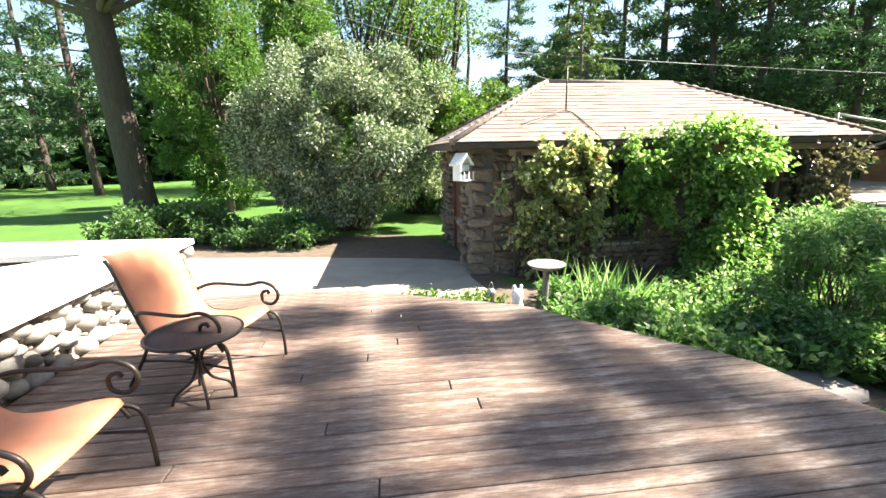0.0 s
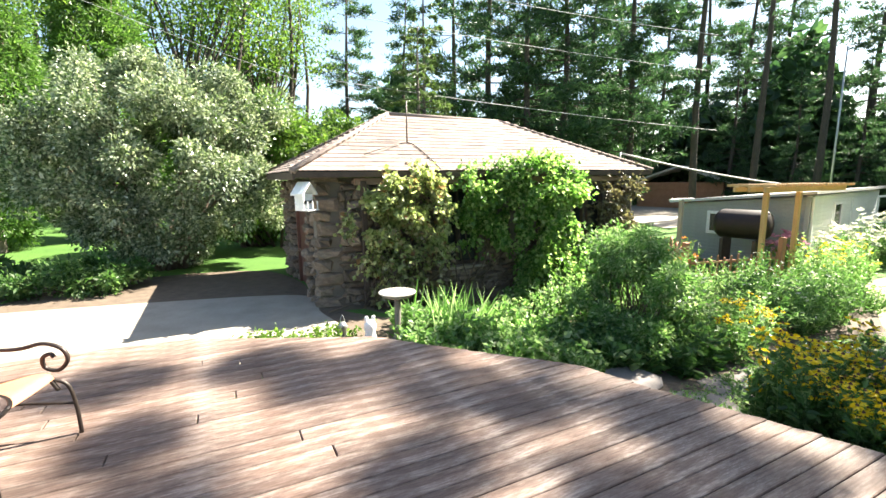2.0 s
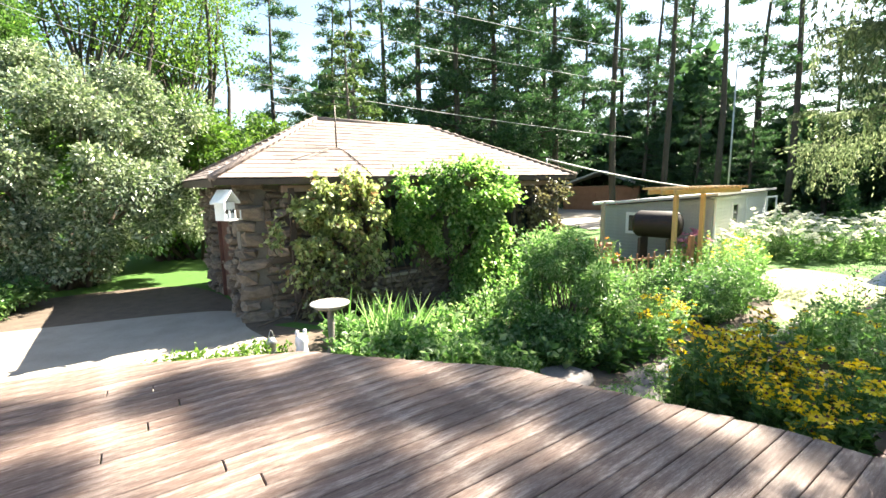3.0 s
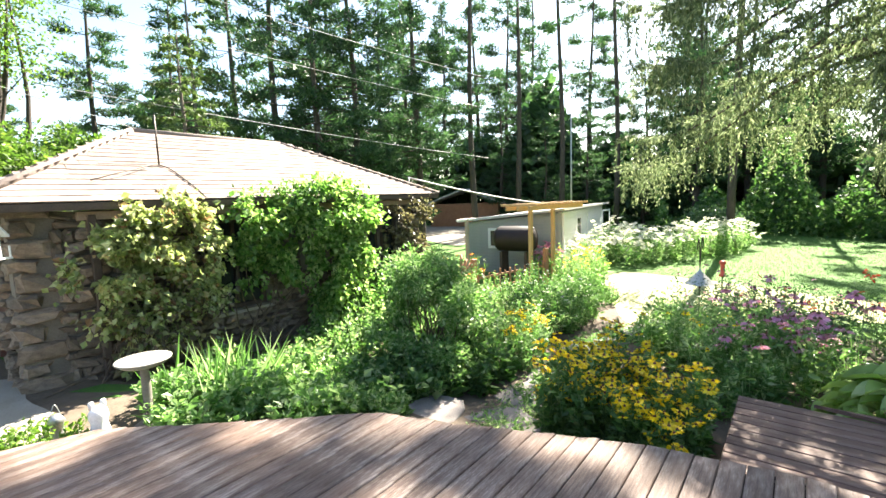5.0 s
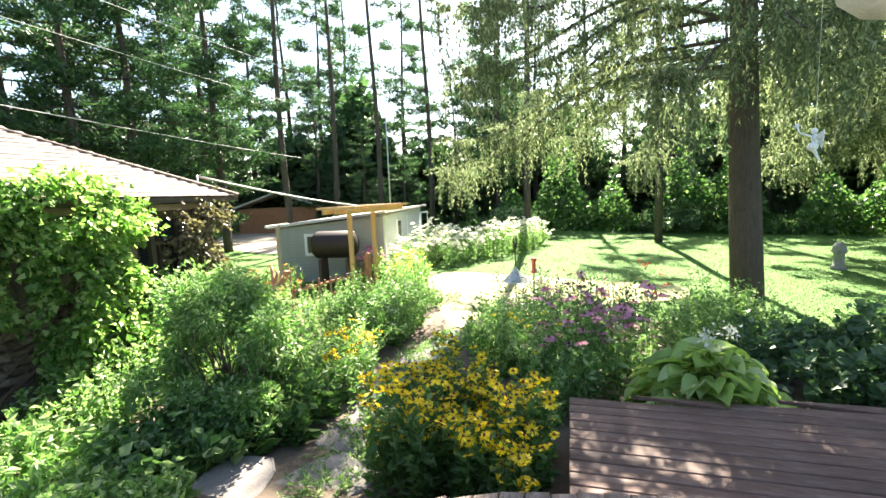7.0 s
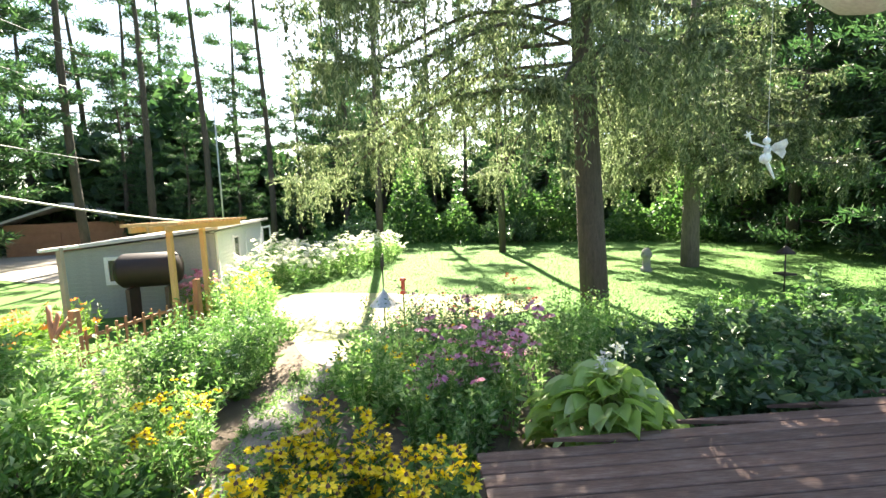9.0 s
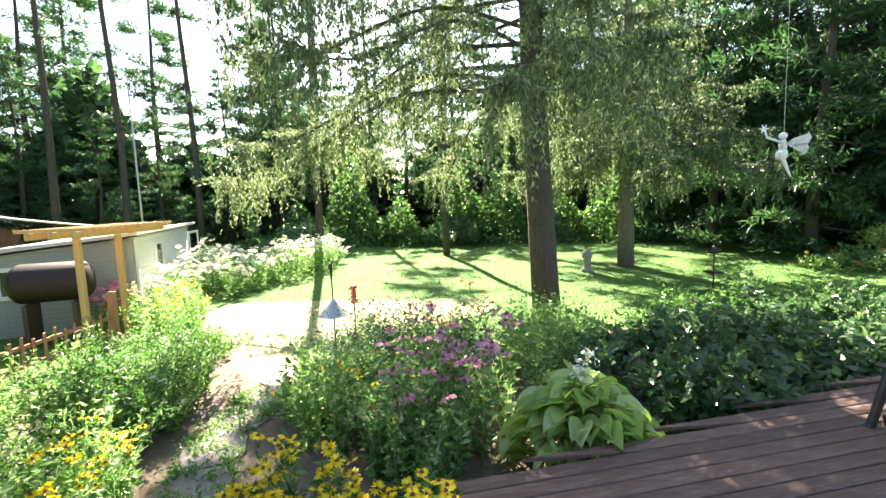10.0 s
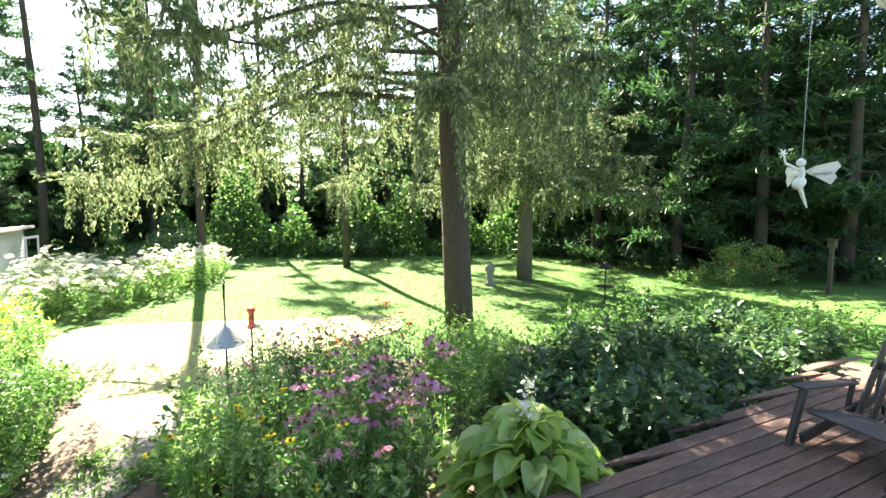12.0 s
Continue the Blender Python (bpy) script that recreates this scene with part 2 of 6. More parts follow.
def tube_data(pts, radii, sides=8, base=0):
    """A tube along the points; radii one number or one a point."""
    n = len(pts)
    if isinstance(radii, (int, float)):
        radii = [radii] * n
    vs, fs = [], []
    up = Vector((0.31, 0.17, 0.93))
    for i, p in enumerate(pts):
        d = (pts[min(i + 1, n - 1)] - pts[max(i - 1, 0)]).normalized()
        a = d.cross(up)
        if a.length < 1e-3:
            a = d.cross(Vector((1, 0, 0)))
        a.normalize()
        b = d.cross(a)
        up = -b
        for k in range(sides):
            w = 2 * math.pi * k / sides
            q = p + (a * math.cos(w) + b * math.sin(w)) * radii[i]
            vs.append((q.x, q.y, q.z))
    for i in range(n - 1):
        for k in range(sides):
            k2 = (k + 1) % sides
            fs.append((base + i * sides + k, base + i * sides + k2, base + (i + 1) * sides + k2, base + (i + 1) * sides + k))
    fs.append(tuple(base + k for k in reversed(range(sides))))
    fs.append(tuple(base + (n - 1) * sides + k for k in range(sides)))
    return vs, fs


def tubes_mesh(name, lines, mat, sides=8):
    vs, fs = [], []
    for pts, r in lines:
        v, f = tube_data([Vector(p) for p in pts], r, sides, len(vs))
        vs += v
        fs += f
    return mesh_of(name, vs, fs, mat, True)


def tube(name, pts, r, mat, parent=None, sides=8, label=""):
    return put(name, tubes_mesh(name, [(pts, r)], mat, sides), parent, None, label)


def lathe(profile, n=20):
    """A surface of revolution round z from (radius, height) pairs."""
    bm = bmesh.new()
    rings = []
    for r, z in profile:
        rings.append([bm.verts.new((r * math.cos(2 * math.pi * k / n), r * math.sin(2 * math.pi * k / n), z)) for k in range(n)])
    for a, b in zip(rings, rings[1:]):
        for k in range(n):
            bm.faces.new((a[k], a[(k + 1) % n], b[(k + 1) % n], b[k]))
    bm.faces.new(list(reversed(rings[0])))
    bm.faces.new(rings[-1])
    return bm


def unit(a):
    return a / np.maximum(np.linalg.norm(a, axis=1, keepdims=True), 1e-6)


def blades(base, way, length, width, fold=0.25, rs=None, belly=0.45):
    """Many leaf blades: each two triangles folded on the midrib. Arrays of bases, directions, lengths, widths."""
    rs = rs or rng
    n = len(base)
    way = unit(way)
    side = unit(np.cross(way, unit(rs.normal(size=(n, 3)))))
    nor = np.cross(side, way)
    length = np.broadcast_to(length, (n,))[:, None]
    width = np.broadcast_to(width, (n,))[:, None]
    mid = base + way * length * belly
    v = np.stack([base, mid + side * width / 2 + nor * width * fold, base + way * length, mid - side * width / 2 + nor * width * fold], 1).reshape(-1, 3)
    i = np.arange(n)[:, None] * 4
    f = np.concatenate([i + np.array([[0, 1, 2]]), i + np.array([[0, 2, 3]])], 0)
    return v, f


def leaf_mesh(name, base, way, length, width, mat, fold=0.25, rs=None, belly=0.45):
    v, f = blades(np.asarray(base, float), np.asarray(way, float), length, width, fold, rs, belly)
    return mesh_of(name, v, f, mat)


def ball_points(n, rs, shell=0.6):
    d = unit(rs.normal(size=(n, 3)))
    return d * (shell + (1 - shell) * rs.random((n, 1))) ** 0.7


def clumps(n_clump, n_leaf, shape, rs, clump_r, shell=0.55):
    """Leaf places in clumps spread through a unit ball that shape() moulds into a crown."""
    c = shape(ball_points(n_clump, rs, shell))
    k = rs.integers(0, n_clump, n_leaf)
    off = unit(rs.normal(size=(n_leaf, 3))) * (rs.random((n_leaf, 1)) ** 0.5) * clump_r * (0.6 + 0.8 * rs.random((n_clump, 1))[k])
    return c[k] + off, off


def ground_z(x, y):
    """Height of the ground: near the stone house it stands just under the deck, towards the garden and lawn it falls."""
    def st(a, b, v):
        t = np.clip((v - a) / (b - a), 0, 1)
        return t * t * (3 - 2 * t)
    x = np.asarray(x, float)
    y = np.asarray(y, float)
    z = -0.30 - 0.38 * st(0.8, 4.0, x) - 0.25 * st(6.0, 13.0, x)
    z = z - 0.2 * st(2.0, -8.0, y) * st(4, 9, x)
    return z + 0.03 * np.sin(x * 0.9) * np.sin(y * 0.8 + 1) * st(3, 12, np.hypot(x, y))


def gz(x, y):
    return float(ground_z(x, y))


# ---------------------------------------------------------------- ground
def ground_mat():
    m, nt, b = nodes_of("lawn_and_soil")
    n1 = noise_of(nt, 0.5, 5)
    n2 = noise_of(nt, 45, 4)
    grass = ramp(nt, n2, [(0.25, (0.035, 0.1, 0.01)), (0.75, (0.085, 0.19, 0.022))])
    grass = mix_col(nt, 1.0, grass, ramp(nt, n1, [(0.3, (0.8, 0.85, 0.8)), (0.7, (1.15, 1.1, 1.0))]), "MULTIPLY")
    nt.links.new(grass, b.inputs["Base Color"])
    b.inputs["Roughness"].default_value = 0.9
    bump_of(nt, b, n2, 0.8, 0.03)
    return m


def build_ground():
    c = np.concatenate([-np.geomspace(600, 12, 16), np.linspace(-11, 30, 83), np.geomspace(31, 600, 16)])
    X, Y = np.meshgrid(c, c, indexing="ij")
    n = len(c)
    v = np.stack([X.ravel(), Y.ravel(), ground_z(X, Y).ravel()], 1)
    i, j = np.meshgrid(np.arange(n - 1), np.arange(n - 1), indexing="ij")
    a = (i * n + j).ravel()
    f = np.stack([a, a + n, a + n + 1, a + 1], 1)
    tagged(put("ground", mesh_of("ground", v, f, ground_mat(), True)), "mown green lawn under the trees", "lawn", kind="structure")
    # bare soil under the beds, laid on the lawn
    def patch(name, outline, mat, lift, label, cat):
        bm = bmesh.new()
        pts = spline(outline + outline[:1], 6)[:-1]
        cx = sum(p.x for p in pts) / len(pts)
        cy = sum(p.y for p in pts) / len(pts)
        rings = []
        for s in (1.0, 0.8, 0.6, 0.4, 0.2):
            ring = []
            for p in pts:
                x, y = cx + (p.x - cx) * s, cy + (p.y - cy) * s
                ring.append(bm.verts.new((x, y, gz(x, y) + lift)))
            rings.append(ring)
        mid = bm.verts.new((cx, cy, gz(cx, cy) + lift))
        k = len(pts)
        for r1, r2 in zip(rings, rings[1:]):
            for q in range(k):
                bm.faces.new((r1[q], r1[(q + 1) % k], r2[(q + 1) % k], r2[q]))
        for q in range(k):
            bm.faces.new((rings[-1][q], rings[-1][(q + 1) % k], mid))
        bmesh.ops.recalc_face_normals(bm, faces=bm.faces[:])
        tagged(part(name, bm, mat), label, cat, kind="structure")
    patch("garden_soil", [(-0.1, 6.6, 0), (3, 6.5, 0), (7.2, 6.6, 0), (9.5, 5, 0), (10, 2.2, 0), (9.3, -1.5, 0), (9, -6.5, 0), (6, -8, 0), (3, -7, 0), (2.2, 0, 0), (1.5, 2.4, 0), (-0.6, 4.4, 0)], M_SOIL, 0.015, "dark bare soil under the garden beds", "soil")
    patch("bare_soil", [(-3.5, 8.0, 0), (0.1, 7.2, 0), (0.2, 9.5, 0), (-1.0, 10.5, 0), (-4.5, 10.6, 0), (-9, 11.2, 0), (-9, 9, 0)], M_SOIL, 0.012, "shaded brown soil under the shrubs", "soil")
    # pool of sunlight on the lawn, painted as a paler grass patch
    patch("sunlit_lawn_patch", [(7.9, 1.5, 0), (9.3, 1.0, 0), (10.6, -0.6, 0), (11.6, -2.2, 0), (13.2, -2.4, 0), (13.6, 0.0, 0), (14.2, 2.2, 0), (14.6, 4.4, 0), (12.2, 4.3, 0), (10.0, 3.3, 0), (8.0, 2.4, 0)], M_SUNGRASS, 0.02, "lawn strip painted pale for the full sun on it", "path")
    patch("driveway", [(19, 14.5, 0), (24, 15.5, 0), (33, 22, 0), (36, 27, 0), (29, 28, 0), (22, 20, 0)], M_CONC, 0.03, "pale sunlit driveway before the garage", "driveway")
    patch("pavement", [(-9.0, 5.0, 0), (-3.5, 4.4, 0), (0.1, 5.0, 0), (0.35, 6.4, 0), (0.2, 7.5, 0), (-2.2, 8.3, 0), (-4.6, 8.6, 0), (-9, 9.2, 0)], M_CONC, 0.03, "pale sunlit concrete walk beside the deck", "pavement")


build_ground()


# ---------------------------------------------------------------- decks
DECK_RIM = [(-2.9, 5.2), (-2.3, 5.2), (-1.25, 5.08), (-0.25, 4.56), (0.53, 4.2), (1.15, 3.46), (1.7, 2.86), (1.95, 2.6), (2.14, 2.0), (2.32, 1.6), (2.52, 1.1), (2.66, 0.75), (2.75, 0.3), (2.82, -0.1), (2.86, -6.4)]


def rim_x(y):
    """How far the upper deck reaches towards the garden at y."""
    pts = DECK_RIM[::-1]
    for (x1, y1), (x2, y2) in zip(pts, pts[1:]):
        if y1 <= y <= y2:
            return x1 + (x2 - x1) * (y - y1) / max(y2 - y1, 1e-6)
    return pts[-1][0] if y > 5 else pts[0][0]


def board_bm(x1a, x1b, x0, w, h):
    """A board along x, its far end cut on the skew from x1a (near edge) to x1b."""
    bm = bmesh.new()
    e = 0.006
    low = [(x0, -w / 2, -h), (x1a, -w / 2, -h), (x1b, w / 2, -h), (x0, w / 2, -h)]
    mid = [(x, y, -e) for x, y, _ in low]
    top = [(x0 + e, -w / 2 + e, 0), (x1a - e, -w / 2 + e, 0), (x1b - e, w / 2 - e, 0), (x0 + e, w / 2 - e, 0)]
    r = [[bm.verts.new(p) for p in ring] for ring in (low, mid, top)]
    for a, b in zip(r, r[1:]):
        for k in range(4):
            bm.faces.new((a[k], a[(k + 1) % 4], b[(k + 1) % 4], b[k]))
    bm.faces.new(r[2])
    bm.faces.new(r[0][::-1])
    return bm


def build_deck():
    deck = thing("deck", 0, 0, 0, "large weathered wooden deck with curved edge above the garden", "deck", kind="structure")
    rs = np.random.default_rng(3)
    w = 0.14
    y = -6.35
    while y < 5.2:
        xa, xb = rim_x(y - w / 2), rim_x(y + w / 2)
        x0 = -3.66
        far = max(xa, xb)
        cut = x0 + rs.uniform(1.2, 3.4)
        if far - cut > 0.8 and rs.random() < 0.8:
            part("deck_board", board_bm(cut - 0.004, cut - 0.004, x0, w - 0.006, 0.032), M_DECK, deck, m=pose(0, y, rs.uniform(-0.002, 0.002)))
            x0 = cut + 0.004
        part("deck_board", board_bm(xa + rs.uniform(-.012, .012), xb + rs.uniform(-.012, .012), x0, w - 0.006, 0.032), M_DECK, deck, m=pose(0, y, rs.uniform(-0.002, 0.002)))
        y += w
    # rim joists and a dark underside
    for (ax, ay), (bx, by) in zip(DECK_RIM, DECK_RIM[1:]):
        d = Vector((bx - ax, by - ay, 0))
        nrm = Vector((d.y, -d.x, 0)).normalized() * -0.06
        bm = box_bm(d.length, 0.035, 0.16, 0.003)
        part("rim_joist", bm, M_UNDER, deck, m=Matrix.Translation(((ax + bx) / 2 - abs(nrm.x), (ay + by) / 2 - abs(nrm.y), -0.115)) @ Matrix.Rotation(math.atan2(d.y, d.x), 4, "Z"))
    for x in (-3.0, -1.0, 1.0):
        for yy in (-5.5, -2.5, 0.5, 2.2):
            part("post", box_bm(0.1, 0.1, 0.9, 0.004), M_UNDER, deck, m=pose(x, yy, -0.485))
    low = thing("lower_deck", 0, 0, -0.2, "red-brown lower deck one step below the main deck", "deck", kind="structure")
    xs = np.arange(2.9, 5.2, 0.14)
    for x in xs:
        # right rim bends outwards towards the far end
        y1 = 0.34
        y0 = -6.25 + 0.5 * (x - 2.9)
        if x > 4.44:
            y1 = -0.2 - (x - 4.44) * 7.6
        part("deck_board", board_bm(y1 + 0.0, y1 - (0.9 if x > 4.44 else 0), y0, 0.131, 0.032), M_DECK2, low, m=pose(x, 0, 0) @ Matrix(((0, -1, 0, 0), (1, 0, 0, 0), (0, 0, 1, 0), (0, 0, 0, 1))))
    part("rim_joist", box_bm(0.035, 6.4, 0.15, 0.003), M_UNDER, low, m=pose(4.38, -2.95, -0.108))
    part("rim_joist", box_bm(1.5, 0.035, 0.15, 0.003), M_UNDER, low, m=pose(3.62, 0.27, -0.108))
    for x, yy in ((3.1, -5.7), (4.2, -5.6), (3.1, -2.5), (4.2, -2.5), (3.1, 0.1), (4.2, 0.1)):
        part("post", box_bm(0.09, 0.09, 0.7, 0.004), M_UNDER, low, m=pose(x, yy, -0.385))
    part("riser", box_bm(0.03, 6.5, 0.16, 0.003), M_UNDER, low, m=pose(2.84, -3.2, 0.07))


build_deck()


# ---------------------------------------------------------------- stone house
def stone_mesh(seed, rs, rough=0.13):
    """One rough-hewn block of unit size with chipped, rounded corners."""
    bm = bmesh.new()
    bmesh.ops.create_cube(bm, size=1.0)
    bmesh.ops.bevel(bm, geom=bm.edges[:], offset=0.2, segments=1, affect="EDGES")
    for v in bm.verts:
        v.co += Vector(rs.uniform(-rough, rough, 3))
    me = bpy.data.meshes.new("stone")
    bm.to_mesh(me)
    bm.free()
    me.materials.append(M_STONE)
    return me


def build_house():
    rs = np.random.default_rng(11)
    X0, X1, Y0, Y1, ZB, ZT = 0.42, 6.95, 6.6, 9.95, -0.75, 1.72
    wallobs = {}
    house = thing("stone_house", X0, Y0, -0.3, "small fieldstone outbuilding with hipped shingle roof and vines", "house")
    inv = Matrix.Translation((-X0, -Y0, 0.3))
    def hp(name, bm, mat, par=house, label="", smooth=False):
        bmesh.ops.transform(bm, matrix=inv if par is house else Matrix.Identity(4), verts=bm.verts)
        return part(name, bm, mat, par, label, smooth)
    t = 0.3
    # front wall with two window openings, then the other walls; mortar core
    def core(x0, x1, y0, y1, z0, z1):
        return box_bm(x1 - x0, y1 - y0, z1 - z0, 0, ((x0 + x1) / 2, (y0 + y1) / 2, (z0 + z1) / 2))
    front = hp("front_wall", core(X0, 2.45, Y0 + .05, Y0 + t, ZB, ZT), M_MORTAR)
    hp("front_wall", core(2.45, 3.35, Y0 + .05, Y0 + t, ZB, 0.15), M_MORTAR)
    hp("front_wall", core(2.45, 6.4, Y0 + .05, Y0 + t, 1.52, ZT), M_MORTAR)
    hp("front_wall", core(3.35, 5.55, Y0 + .05, Y0 + t, ZB, 1.52), M_MORTAR)
    hp("front_wall", core(5.55, 6.4, Y0 + .05, Y0 + t, ZB, 0.35), M_MORTAR)
    hp("front_wall", core(6.4, X1, Y0 + .05, Y0 + t, ZB, ZT), M_MORTAR)
    left = hp("side_wall", core(X0 + .05, X0 + t, Y0 + t, 7.55, ZB, ZT), M_MORTAR)
    hp("side_wall", core(X0 + .05, X0 + t, 8.75, Y1, ZB, ZT), M_MORTAR)
    hp("side_wall", core(X0 + .05, X0 + t, 7.55, 8.75, 1.45, ZT), M_MORTAR)
    hp("side_wall", core(X1 - t, X1 - .05, Y0 + t, Y1, ZB, ZT), M_MORTAR)
    hp("back_wall", core(X0 + t, X1 - t, Y1 - t, Y1 - .05, ZB, ZT), M_MORTAR)
    hp("room_floor", core(X0 + t, X1 - t, Y0 + t, Y1 - t, -0.42, -0.36), M_DARK)
    # door in the side wall: boards, frame, handle
    door = hp("door", core(X0 + .09, X0 + .14, 7.6, 8.7, -0.32, 1.40), M_DOOR, label="brown boarded door")
    for k in range(7):
        yy = 7.68 + k * 0.157
        part("door_board", box_bm(0.02, 0.145, 1.66, 0.004, (X0 + .08, yy, 0.54), inv), M_DOOR, door)
    for yy, zz, sy, sz in ((7.57, 0.55, 0.07, 1.8), (8.73, 0.55, 0.07, 1.8), (8.15, 1.43, 1.1, 0.07)):
        hp("door_frame", box_bm(0.12, sy, sz, 0.004, (X0 + .07, yy, zz)), M_DOOR)
    part("handle", box_bm(0.03, 0.03, 0.14, 0.006, (X0 + .055, 7.75, 0.62), inv), M_IRON, door)
    # stones laid in uneven courses on the two seen faces
    variants = [stone_mesh(i, rs) for i in range(10)]
    count = 0
    def lay(face, a0, a1, zb, zt, holes):
        nonlocal count
        z = zb
        while z < zt - 0.04:
            h = min(rs.uniform(0.08, 0.17), zt - z)
            a = a0
            while a < a1 - 0.02:
                wdt = min(rs.choice((0.1, 0.14, 0.18, 0.24, 0.34)) * rs.uniform(0.85, 1.15), a1 - a)
                hh = h * rs.uniform(0.7, 1.3)
                mid, zc = a + wdt / 2, z + h / 2
                if not any(h0 - 0.03 < mid < h1 + 0.03 and g0 < zc < g1 for h0, h1, g0, g1 in holes):
                    d = rs.uniform(0.1, 0.24)
                    me = variants[rs.integers(10)]
                    loc = (mid, Y0 + .07 - d / 2 + 0.04, zc) if face == "f" else (X0 + .07 - d / 2 + 0.04, mid, zc)
                    sc = (wdt - .012, d, hh - .01) if face == "f" else (d, wdt - .012, hh - .01)
                    m = inv @ Matrix.Translation(loc) @ Matrix.Rotation(rs.uniform(-.2, .2), 4, "Y" if face == "f" else "X") @ Matrix.Diagonal((*sc, 1))
                    put("stone", me, house, m)
                    count += 1
                a += wdt
            z += h
    # big quoins at the near corner
    z = -0.5
    k = 0
    while z < 1.68:
        h = rs.uniform(0.15, 0.26)
        lx, ly = (0.42, 0.25) if k % 2 else (0.26, 0.42)
        put("stone", variants[k % 10], house, inv @ Matrix.Translation((X0 + lx / 2 - 0.04, Y0 + ly / 2 - 0.04, z + h / 2)) @ Matrix.Diagonal((lx, ly, h - .012, 1)))
        z += h
        k += 1
    lay("f", X0 + 0.34, 2.45, -0.5, 1.68, [])
    lay("f", 2.45, X1, -0.35, 1.68, [(2.45, 3.35, 0.12, 1.55), (5.55, 6.4, 0.33, 1.55), (3.3, 5.2, 0.55, 2)])
    lay("s", Y0 + 0.34, Y1, -0.42, 1.68, [(7.5, 8.8, -1, 1.5)])
    # windows: frames, mullions, opaque panes whose dark colour stands for the dim room
    for x0, x1, z0, z1 in ((2.45, 3.35, 0.15, 1.52), (5.55, 6.4, 0.35, 1.52)):
        win = hp("window", core(x0, x1, Y0 + .17, Y0 + .18, z0, z1), M_GLASSD, label="window with pane coloured as the dim room")
        for bx, bz, sx, sz in ((x0 + .03, (z0 + z1) / 2, .06, z1 - z0), (x1 - .03, (z0 + z1) / 2, .06, z1 - z0), ((x0 + x1) / 2, z0 + .03, x1 - x0 - .12, .06), ((x0 + x1) / 2, z1 - .03, x1 - x0 - .12, .06), ((x0 + x1) / 2, (z0 + z1) / 2, .04, z1 - z0 - .12), ((x0 + x1) / 2, z0 + (z1 - z0) * .62, x1 - x0 - .12, .035)):
            part("window_frame", box_bm(sx, .07, sz, .004, (bx, Y0 + .12, bz), inv), M_FASCIA, win)
        part("sill", box_bm(x1 - x0 + .1, .2, .05, .005, ((x0 + x1) / 2, Y0 + .02, z0 - .03), inv), M_CONC, win)
    # roof: hipped
    ov = 0.37
    a, b, c, d = (X0 - ov, Y0 - ov), (X1 + ov, Y0 - ov), (X1 + ov, Y1 + ov), (X0 - ov, Y1 + ov)
    ze, zr = 1.82, 2.93
    ym = (Y0 + Y1) / 2 - 0.1
    r1, r2 = Vector((2.17, ym, zr)), Vector((4.72, ym, zr - 0.03))
    E = [Vector((p[0], p[1], ze)) for p in (a, b, c, d)]
    bm = bmesh.new()
    lo = [bm.verts.new(p - Vector((0, 0, 0.07))) for p in E]
    hi = [bm.verts.new(p - Vector((0, 0, 0.015))) for p in E]
    top = [bm.verts.new(p - Vector((0, 0, 0.015))) for p in (r1, r2)]
    for i in range(4):
        bm.faces.new((lo[i], lo[(i + 1) % 4], hi[(i + 1) % 4], hi[i]))
    bm.faces.new(lo[::-1])
    bm.faces.new((hi[0], hi[1], top[1], top[0]))
    bm.faces.new((hi[1], hi[2], top[1]))
    bm.faces.new((hi[2], hi[3], top[0], top[1]))
    bm.faces.new((hi[3], hi[0], top[0]))
    roof = hp("roof", bm, M_FASCIA)
    # shingles: proud strips with a thick lower edge
    me_s = {}
    def shingle(wd):
        key = round(wd, 2)
        if key not in me_s:
            q = bmesh.new()
            vs = [q.verts.new(p) for p in ((0, 0, 0.012), (key, 0, 0.012), (key, 0.19, 0.001), (0, 0.19, 0.001), (0, 0, 0.0), (key, 0, 0.0))]
            q.faces.new(vs[:4])
            q.faces.new((vs[4], vs[5], vs[1], vs[0]))
            q.faces.new((vs[0], vs[3], vs[4]))
            q.faces.new((vs[1], vs[5], vs[2]))
            me = bpy.data.meshes.new("shingle")
            q.to_mesh(me)
            q.free()
            me.materials.append(M_SHINGLE)
            me_s[key] = me
        return me_s[key]
    def cover(p0, p1, q1, q0, joined):
        """Courses on the face with eave p0-p1 and top q0-q1."""
        ex = (p1 - p0).normalized()
        mid_t, mid_b = (q0 + q1) / 2, (p0 + p1) / 2
        nrm = ex.cross(q0 - p0).normalized()
        sl = nrm.cross(ex).normalized()
        H = (q0 - p0).dot(sl)
        rows = int(H / 0.135)
        R = Matrix((ex, sl, nrm)).transposed().to_4x4()
        vs, fs = [], []
        for r in range(rows):
            s = r * 0.135
            f = s / H
            A, B = p0.lerp(q0, f), p1.lerp(q1, f)
            L = (B - A).length
            u = -rs.random() * 0.25
            while u < L - 0.05:
                wd = rs.choice((0.2, 0.25, 0.3, 0.35))
                u0, u1 = max(u, 0), min(u + wd, L)
                if u1 - u0 > 0.05:
                    m = inv @ Matrix.Translation(A + ex * u0 + nrm * rs.uniform(0, 0.004)) @ R
                    me = shingle(u1 - u0 - .004)
                    if joined:
                        base = len(vs)
                        vs += [tuple(m @ v.co) for v in me.vertices]
                        fs += [tuple(base + i for i in p.vertices) for p in me.polygons]
                    else:
                        put("shingle", me, roof, m)
                u += wd
        if joined:
            o = put("shingles", mesh_of("shingles", vs, fs, M_SHINGLE), roof)
            o["kind"] = "stuff"
    cover(E[0], E[1], r2, r1, False)
    cover(E[3], E[0], r1, r1, True)
    cover(E[1], E[2], r2, r2, True)
